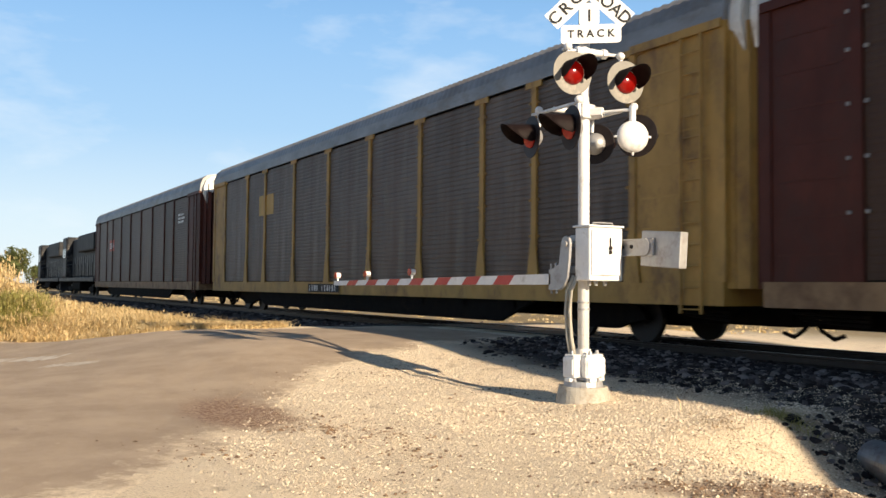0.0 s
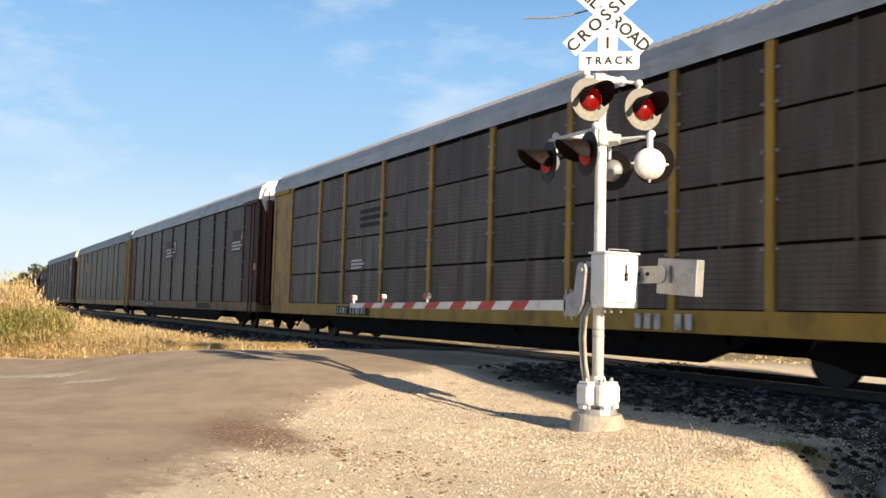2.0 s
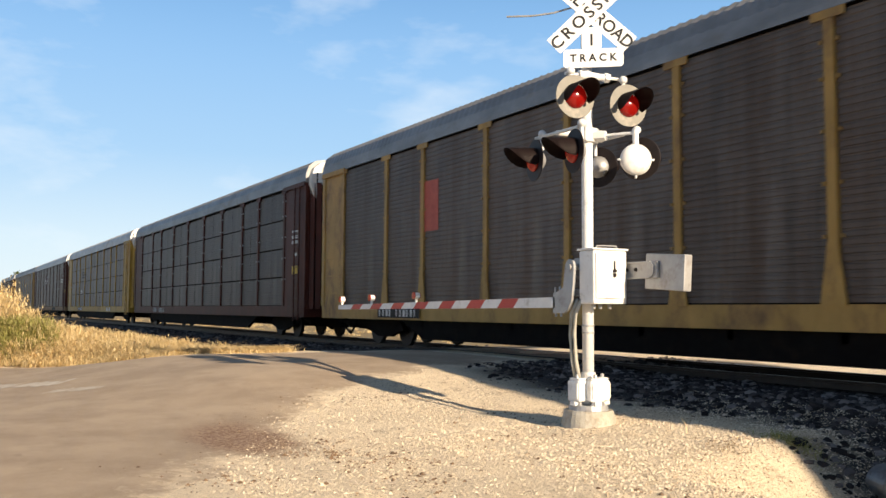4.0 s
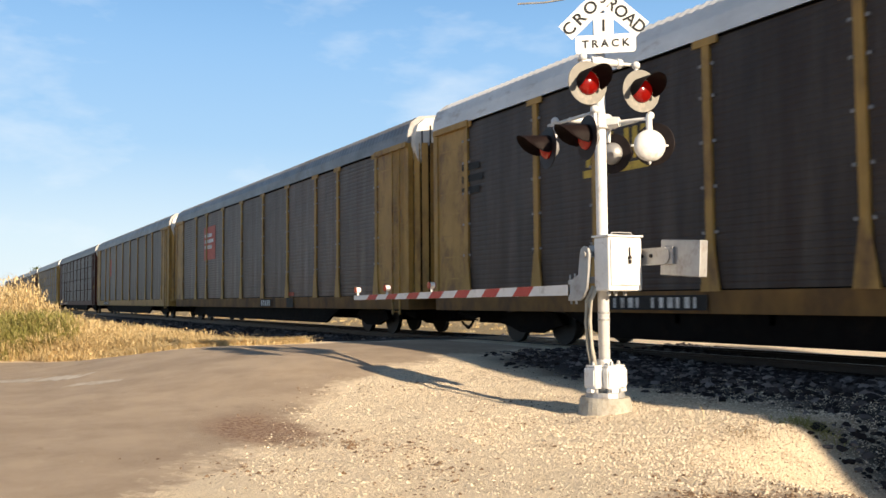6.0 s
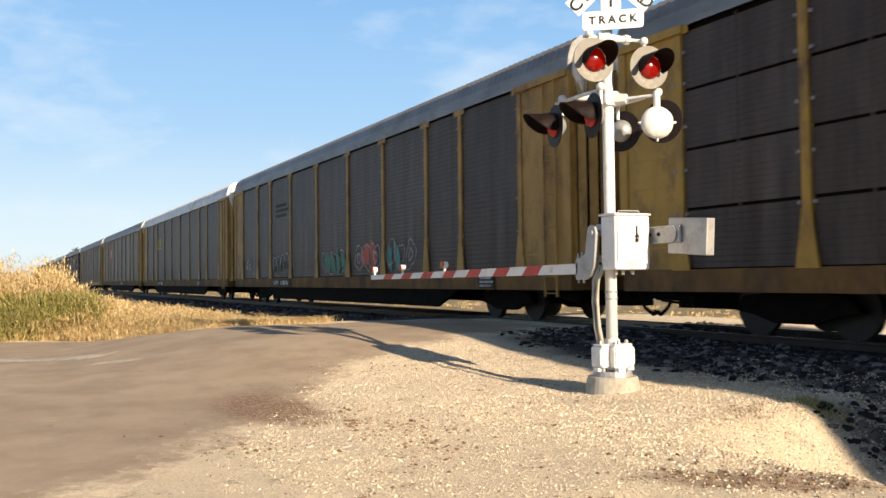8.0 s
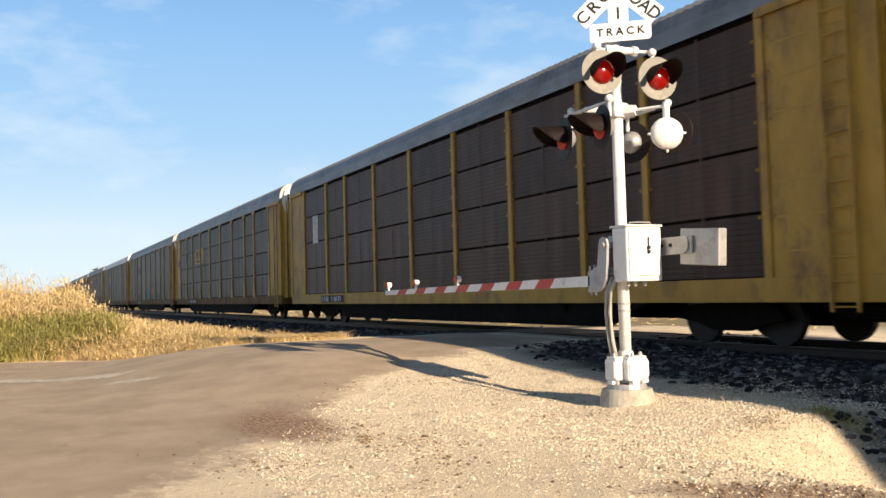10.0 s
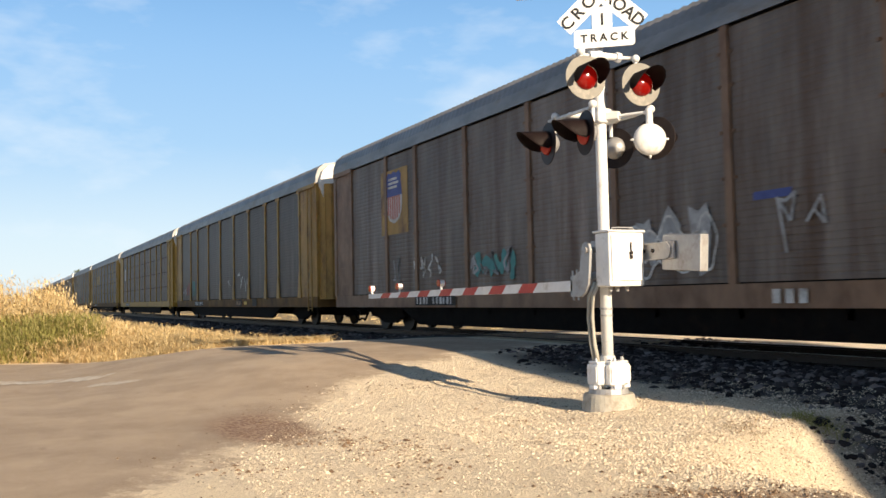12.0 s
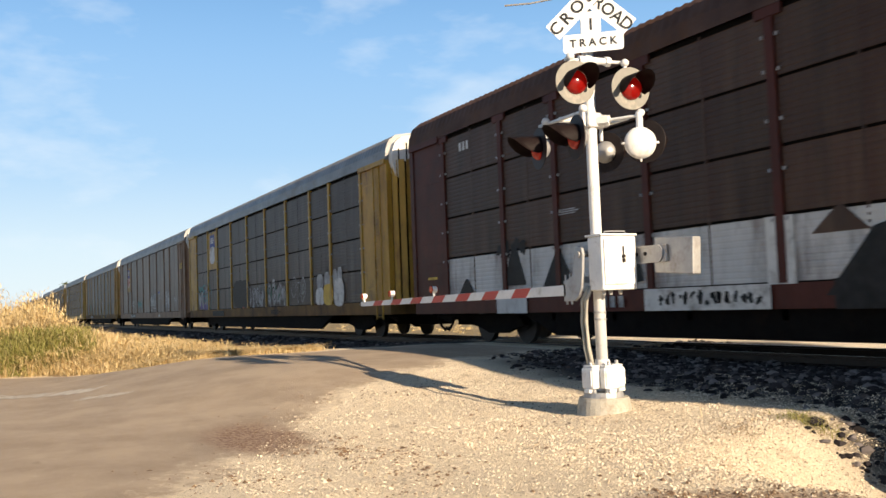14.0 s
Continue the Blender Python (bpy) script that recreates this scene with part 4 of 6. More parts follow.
def autorack(x_front, spec, label):
    car = empty("autorack_car", pose(x_front, TRACK_Y, RAIL_Z), label, "rail car", "autorack cars of the train")
    rows_of = spec["rows"]
    posts = spec.get("posts", POSTS_B if rows_of > 1 else POSTS_A)
    paint, sheet = M[spec["paint"]], M[spec["panel"]]
    sill_paint = M[spec.get("sill", spec["paint"])]
    # underframe
    bm = bmesh.new()
    box(bm, FRONT - 0.05, REAR + 0.05, -1.50, 1.50, Z_SILL0 + 0.02, Z_SILL1 - 0.003)
    sill = part("side_sill", bm, sill_paint, car, "side sill and deck")
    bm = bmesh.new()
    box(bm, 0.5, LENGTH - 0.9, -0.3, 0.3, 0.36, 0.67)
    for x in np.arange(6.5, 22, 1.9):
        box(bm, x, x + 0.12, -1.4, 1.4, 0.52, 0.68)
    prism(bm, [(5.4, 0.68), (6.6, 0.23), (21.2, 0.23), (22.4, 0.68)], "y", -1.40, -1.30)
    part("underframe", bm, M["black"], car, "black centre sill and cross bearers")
    for x0, x1 in ((-0.02, 0.7), (LENGTH - 0.9, LENGTH - 0.03)):
        bm = bmesh.new()
        rod(bm, (x0, 0, 0.62), (x1, 0, 0.62), 0.11, seg=8)
        box(bm, (x0 if x0 < 1 else x1 - 0.3), (x0 + 0.3 if x0 < 1 else x1), -0.16, 0.16, 0.48, 0.76, 0.03)
        coupler = part("coupler", bm, M["black"], car, "knuckle coupler")
        bm = bmesh.new()
        xs = (x0 + 0.5, x0 + 0.3, x0 + 0.1, x0 - 0.1) if x0 < 1 else (x1 - 0.5, x1 - 0.3, x1 - 0.1, x1 + 0.05)
        tube(bm, [(xs[0], -0.35, 0.62), (xs[1], -0.38, 0.34), (xs[2], -0.36, 0.22), (xs[3], -0.34, 0.28)], 0.035)
        part("air_hose", bm, M["black"], coupler, "hanging rubber air hose")
        bm = bmesh.new()
        xe = 1.2 if x0 < 1 else 26.4
        for k in range(3):
            rod(bm, (xe - 0.7, -0.9 + 0.1 * k, 0.60 - 0.05 * k), (xe + 0.7, -1.2, 0.58 - 0.06 * k), 0.022, seg=6)
        part("brake_rod", bm, M["black"], car)
    for x in (3.75, 24.0):
        truck(car, x)
    # far wall, plain
    bm = bmesh.new()
    box(bm, FRONT, REAR, 1.40, 1.46, Z_SILL1, Z_EAVE)
    part("far_side", bm, sheet, car)
    # posts and panels of the near side
    bm = bmesh.new()
    box(bm, -0.022, 0.022, -0.021, 0.021, -0.025, 0.025)
    bolt = to_mesh("bolt", bm, M["mark_grey"] if spec.get("bolts") else paint)
    for i, x in enumerate(posts):
        end = i in (0, len(posts) - 1)
        w = 0.10 if end else 0.075
        bm = bmesh.new()
        box(bm, x - w, x + w, -1.515, -1.40, Z_SILL1, Z_EAVE - 0.02)
        if not end and spec.get("feet", rows_of == 1):
            prism(bm, [(x - 0.20, Z_SILL1 - 0.02), (x + 0.20, Z_SILL1 - 0.02), (x + w, Z_SILL1 + 0.8), (x - w, Z_SILL1 + 0.8)], "y", -1.53, -1.50)
            box(bm, x - 0.26, x + 0.26, -1.525, -1.50, Z_EAVE - 0.14, Z_EAVE - 0.02)
        if not end and rows_of > 1 and spec["paint"] == "maroon":
            box(bm, x - 0.24, x + 0.24, -1.522, -1.47, Z_EAVE - 0.17, Z_EAVE - 0.02)
        p = part("post", bm, paint, car)
        if not end:
            for z in (1.9, 2.6, 3.3, 4.0, 4.5):
                for dx in (-0.13, 0.13):
                    link_mesh("bolt", bolt, p, m=pose(x + dx, -1.491, z + 0.025))
    cache = {}
    rows = spec["rows"]
    for i in range(len(posts) - 1):
        x0, x1 = posts[i] + 0.09, posts[i + 1] - 0.09
        solid = i in (0, len(posts) - 2)
        if solid:
            bm = bmesh.new()
            box(bm, x0, x1, -1.49, -1.43, Z_SILL1, Z_EAVE - 0.03)
            ep = part("end_panel", bm, paint, car, "solid painted end panel")
            bm = bmesh.new()
            box(bm, x0 + 0.12, x1 - 0.12, -1.496, -1.4905, 0, 0.03)
            rib = to_mesh("rib", bm, paint)
            for k in range(7):
                link_mesh("rib", rib, ep, m=pose(0, 0, Z_SILL1 + 0.35 + k * 0.5))
            continue
        for r in range(rows):
            h = (Z_EAVE - 0.06 - Z_SILL1 - 0.02) / rows
            z0, z1 = Z_SILL1 + 0.02 + r * h, Z_SILL1 + 0.02 + (r + 1) * h - (0.05 if rows > 1 else 0)
            key = (round(x1 - x0, 3), r)
            if key not in cache:
                v, f = corrugated(x1 - x0, z0, z1, 0.105 if rows == 1 else 0.085, spec.get("ridge", 0.012 if rows == 1 else 0.0055))
                me = bpy.data.meshes.new("side_panel")
                me.from_pydata(v, [], f)
                me.materials.append(M[spec["low_row"]] if r == 0 and "low_row" in spec else sheet)
                cache[key] = me
            link_mesh("side_panel", cache[key], car, m=pose(x0, -1.475 + random.uniform(-0.004, 0.004), 0))
        if rows > 1:
            bm = bmesh.new()
            xm = (x0 + x1) / 2
            box(bm, xm - 0.018, xm + 0.018, -1.478, -1.44, Z_SILL1 + 0.02, Z_EAVE - 0.06)
            part("stiffener", bm, sheet, car)
    bm = bmesh.new()
    box(bm, FRONT + 0.03, REAR - 0.03, -1.43, -1.40, Z_SILL1, Z_EAVE)
    part("inner_lining", bm, M["black"], car, "dark interior behind the panel joints")
    # roof: curved sides, level ridges across
    prof = [(-1.53, Z_EAVE - 0.02), (-1.53, Z_EAVE + 0.06), (-1.51, Z_EAVE + 0.25), (-1.42, Z_EAVE + 0.49), (-1.20, Z_EAVE + 0.66), (-0.7, Z_EAVE + 0.74), (0, Z_EAVE + 0.77)]
    prof = prof + [(-u, v) for u, v in prof[-2::-1]]
    verts, faces = [], []
    xs = list(np.linspace(0.42, REAR + 0.1, 240))
    ring = []
    for i, x in enumerate(xs):
        up = 0.03 if i % 2 else 0.0
        for u, v in prof:
            verts.append((x, u, v + (up if abs(u) < 1.52 else 0)))
    npf = len(prof)
    for i in range(len(xs) - 1):
        for k in range(npf - 1):
            a = i * npf + k
            faces.append((a, a + 1, a + npf + 1, a + npf))
    faces.append(tuple(range(npf)))
    faces.append(tuple(range((len(xs) - 1) * npf, len(xs) * npf))[::-1])
    roof = pydata("roof", verts, faces, M[spec.get("roof", "roof_grey")], car)
    tagged(roof, "curved corrugated steel roof")
    for x in (0.20, REAR + 0.08):
        bm = bmesh.new()
        prism(bm, [(u * 0.93, v - 0.06) for u, v in prof] + [(1.32, Z_EAVE - 0.5), (-1.32, Z_EAVE - 0.5)], "x", x, x + 0.24)
        cap = part("roof_end", bm, M["end_white"], car, "pale roof end cap")
        if spec.get("leaves", True):
            face = x - 0.006 if x < 1 else x + 0.24
            for u in (-1.22, -0.98, -0.70, -0.38, 0.0, 0.38, 0.70, 0.98):
                bm = bmesh.new()
                box(bm, face, face + 0.006, u - 0.022, u + 0.022, Z_EAVE - 0.5, Z_EAVE + 0.60 - 0.18 * abs(u) ** 3)
                part("seam", bm, M["black"], cap)
    bm = bmesh.new()
    box(bm, FRONT - 0.05, 2.1, -1.56, -1.50, Z_EAVE - 0.12, Z_EAVE + 0.015)
    part("door_track", bm, paint, car, "end door top track")
    bm = bmesh.new()
    box(bm, 25.3, REAR + 0.05, -1.56, -1.50, Z_EAVE - 0.12, Z_EAVE + 0.015)
    part("door_track", bm, paint, car, "end door top track")
    # folded end doors
    for x0, sgn in ((FRONT + 0.03, -1), (REAR - 0.03, 1)):
        for side in (-1, 1):
            bm = bmesh.new()
            box(bm, min(x0 + sgn * 0.53, x0 + sgn * 0.57), max(x0 + sgn * 0.53, x0 + sgn * 0.57), min(0, side * 0.9), max(0, side * 0.9), Z_SILL1 - 0.1, Z_EAVE - 0.05)
            door = part("end_door", bm, paint, car, "folding radial end door")
            for k in range(4):
                a0, a1 = radians(k * 22), radians(k * 22 + (17.5 if spec.get("leaves", True) else 21.8))
                (ax, ay), (bx, by) = [(x0 + sgn * 0.55 * math.sin(a), side * (1.40 - 0.55 * (1 - math.cos(a)))) for a in (a0, a1)]
                d = Vector((bx - ax, by - ay, 0)).normalized()
                nrm = Vector((d.y, -d.x, 0)) * 0.03
                bm = bmesh.new()
                prism(bm, [(ax, ay), (bx, by), (bx + nrm.x, by + nrm.y), (ax + nrm.x, ay + nrm.y)], "z", Z_SILL1 - 0.1, Z_EAVE - 0.05)
                part("door_leaf", bm, paint, door)
    for x0, x1 in ((FRONT - 0.33, FRONT + 0.05), (REAR - 0.05, REAR + 0.33)):
        bm = bmesh.new()
        box(bm, x0, x1, -1.12, 1.12, Z_SILL1 - 0.08, Z_EAVE - 0.08)
        part("end_frame", bm, M["black"], car, "dark frame behind the end doors")
    # ladder at the rear corner
    lx = REAR - 0.75
    bm = bmesh.new()
    for dx in (0, 0.42):
        box(bm, lx + dx - 0.02, lx + dx + 0.02, -1.58, -1.54, 0.55, Z_EAVE - 0.1)
    for k in range(13):
        rod(bm, (lx, -1.56, 0.62 + k * 0.33), (lx + 0.42, -1.56, 0.62 + k * 0.33), 0.012, seg=6)
    part("ladder", bm, paint, car, "steel side ladder")
    # markings
    k = 0
    for name, mat, cx, cz, w, h, kind in spec.get("marks", ()):
        bm = bmesh.new()
        k += 1
        z_off = -1.532 - 0.0025 * (k % 6) if cz < Z_SILL1 else -1.482 - 0.0035 * (k % 8)
        if kind == "plate":
            box(bm, cx - w / 2, cx + w / 2, z_off, z_off + 0.003, cz - h / 2, cz + h / 2)
        elif kind == "bars":
            nb = max(3, int(w / 0.2))
            for i in range(nb):
                x = cx - w / 2 + (i + 0.15) * w / nb
                if i != nb // 2 or nb < 6:
                    box(bm, x, x + w / nb * 0.6, z_off, z_off + 0.003, cz - h / 2, cz + h / 2)
        elif kind == "figures":
            for i in range(11):
                x = cx - w / 2 + i * w / 11
                if i != 4:
                    box(bm, x, x + w / 11 * (0.3 + 0.35 * (i * 7 % 5) / 4), z_off, z_off + 0.003, cz - h / 2, cz + h / 2)
        elif kind == "arches":
            rng = random.Random(int(cx * 10))
            n = 5
            pts = [(cx - w / 2 - 0.12, cz - h / 2)]
            for i in range(n):
                top = h * rng.uniform(0.3, 0.5)
                for q in range(7):
                    a = math.pi * (1 - q / 6)
                    pts.append((cx - w / 2 + (i + 0.5 + 0.5 * math.cos(a)) * w / n, cz + top * math.sin(a) - 0.02))
            pts.append((cx + w / 2 + 0.1, cz - h / 2))
            for i in range(n * 2):
                x = cx - w / 2 + (i + 0.5) * w / n / 2
                pts += [None, (x, cz - h * 0.45), (x + rng.uniform(-0.06, 0.06), cz - h * 0.1), (x + rng.uniform(-0.1, 0.1), cz + h * 0.22)]
            for i, (a, b) in enumerate(zip(pts, pts[1:])):
                if a and b:
                    t = 0.02 if i < 40 else 0.012
                    d = Vector((b[0] - a[0], 0, b[1] - a[1]))
                    q = Vector((-d.z, 0, d.x)).normalized() * t
                    bm.faces.new([bm.verts.new(Vector((u, z_off - 0.0001 * (i % 3), v)) + o) for (u, v), o in ((a, -q), (b, -q), (b, q), (a, q))])
        elif kind == "shield":
            prism(bm, [(cx + u * w / 2, cz + v * h / 2) for u, v in SHIELD], "y", z_off, z_off + 0.003)
        elif kind == "crown":
            prism(bm, [(cx + u * w / 2, cz + v * h / 2) for u, v in SHIELD if v > 0], "y", z_off, z_off + 0.003)
        elif kind == "stripes":
            for i in range(6):
                u = -0.72 + i * 0.288
                drop = -0.86 + 0.5 * abs(u) ** 3
                box(bm, cx + (u - 0.07) * w / 2, cx + (u + 0.07) * w / 2, z_off, z_off + 0.003, cz + drop * h / 2, cz + 0.06 * h / 2)
        elif kind == "lines":
            for i in range(3):
                z = cz - h / 2 + h * i / 3
                box(bm, cx - w / 2, cx + w / 2 * (1 if i % 2 else 0.7), z_off, z_off + 0.003, z, z + h / 5)
        elif kind == "bubbles":
            rng = random.Random(int(cx * 37 + cz * 11))
            n = max(2, int(w / (h * 0.65)))
            for i in range(n):
                bx, bz = cx - w / 2 + (i + 0.5) * w / n, cz + rng.uniform(-0.12, 0.12) * h
                bw, bh = w / n * rng.uniform(0.8, 1.1), h * rng.uniform(0.7, 1.0)
                ph = [rng.uniform(0, 6.3) for _ in range(3)]
                for ring, lw in ((1.0, 0.10), (0.45, 0.16)):
                    if ring < 1 and rng.random() < 0.4:
                        continue
                    seg = 24
                    pts = []
                    for q in range(seg):
                        a = 2 * math.pi * q / seg
                        rr = ring * (1 + 0.16 * math.sin(2 * a + ph[0]) + 0.14 * math.sin(3 * a + ph[1]) + 0.08 * math.sin(5 * a + ph[2]))
                        pts.append((bx + bw / 2 * rr * math.cos(a), bz + bh / 2 * rr * math.sin(a), bx + bw / 2 * (rr - lw) * math.cos(a), bz + bh / 2 * (rr - lw) * math.sin(a)))
                    out = [(bm.verts.new((p[0], z_off - 0.0002 * i, p[1])), bm.verts.new((p[2], z_off - 0.0002 * i, p[3]))) for p in pts]
                    for q in range(seg):
                        (o0, i0), (o1, i1) = out[q], out[(q + 1) % seg]
                        bm.faces.new((o0, o1, i1, i0))
        elif kind == "tri":
            vs = [bm.verts.new((cx + u * w / 2, z_off, cz + v * h / 2)) for u, v in ((-1, -1), (1, -1), (0.15, 1), (-0.1, 0.9))]
            bm.faces.new(vs)
        elif kind == "arc":
            for q in range(12):
                a0, a1 = radians(-40 + q * 19), radians(-40 + (q + 1) * 19)
                vs = [bm.verts.new((cx + k2 * w / 2 * math.cos(a), z_off, cz + k2 * h / 2 * math.sin(a))) for k2, a in ((0.6, a0), (1, a0), (1, a1), (0.6, a1))]
                bm.faces.new(vs)
            bmesh.ops.remove_doubles(bm, verts=bm.verts[:], dist=0.0005)
        elif kind == "round":
            blob(bm, cx, cz, w, h, 3, z_off, 28, 0.04)
        elif kind == "lines_of_paint":
            rng = random.Random(int(cx * 31 + cz * 7))
            n = max(2, int(w / (h * 0.7)))
            for i in range(n):
                x = cx - w / 2 + (i + 0.5) * w / n
                pts = [(x + rng.uniform(-0.42, 0.42) * w / n, cz + rng.uniform(-0.5, 0.5) * h) for _ in range(5)]
                pts.append(pts[0] if rng.random() < 0.6 else (x, cz - h / 2))
                t = 0.022 + 0.012 * rng.random()
                for (ax, az), (bx, bz) in zip(pts, pts[1:]):
                    d = Vector((bx - ax, 0, bz - az))
                    if d.length < 0.05:
                        continue
                    q = Vector((-d.z, 0, d.x)).normalized() * t
                    bm.faces.new([bm.verts.new(Vector((px, z_off - 0.0001 * i, pz)) + s) for (px, pz), s in (((ax, az), -q), ((bx, bz), -q), ((bx, bz), q), ((ax, az), q))])
        else:
            rng = random.Random(int(abs(cx) * 100 + cz * 10 + k))
            n = max(2, int(w / (h * 0.62)))
            for i in range(n):
                blob(bm, cx - w / 2 + (i + 0.5) * w / n, cz + rng.uniform(-0.1, 0.1) * h, w / n * rng.uniform(0.7, 1.0), h * rng.uniform(0.7, 1.0), rng.randint(0, 9999), z_off - 0.0003 * i, 11, 0.55)
        ob = part(name, bm, M[mat], car)
        if kind in ("bars", "lines", "lines_of_paint", "blob", "bubbles", "figures", "stripes", "arches"):
            tagged(ob, kind="stuff")
    return car


def sill_marks(x=3.9, dark=True):
    out = [("marking_panel", "mark_black", x + 1.6, 0.85, 2.3, 0.24, "plate")] if dark else []
    return out + [("reporting_mark", "mark_white", x + 1.6, 0.85, 2.1, 0.17, "figures")]


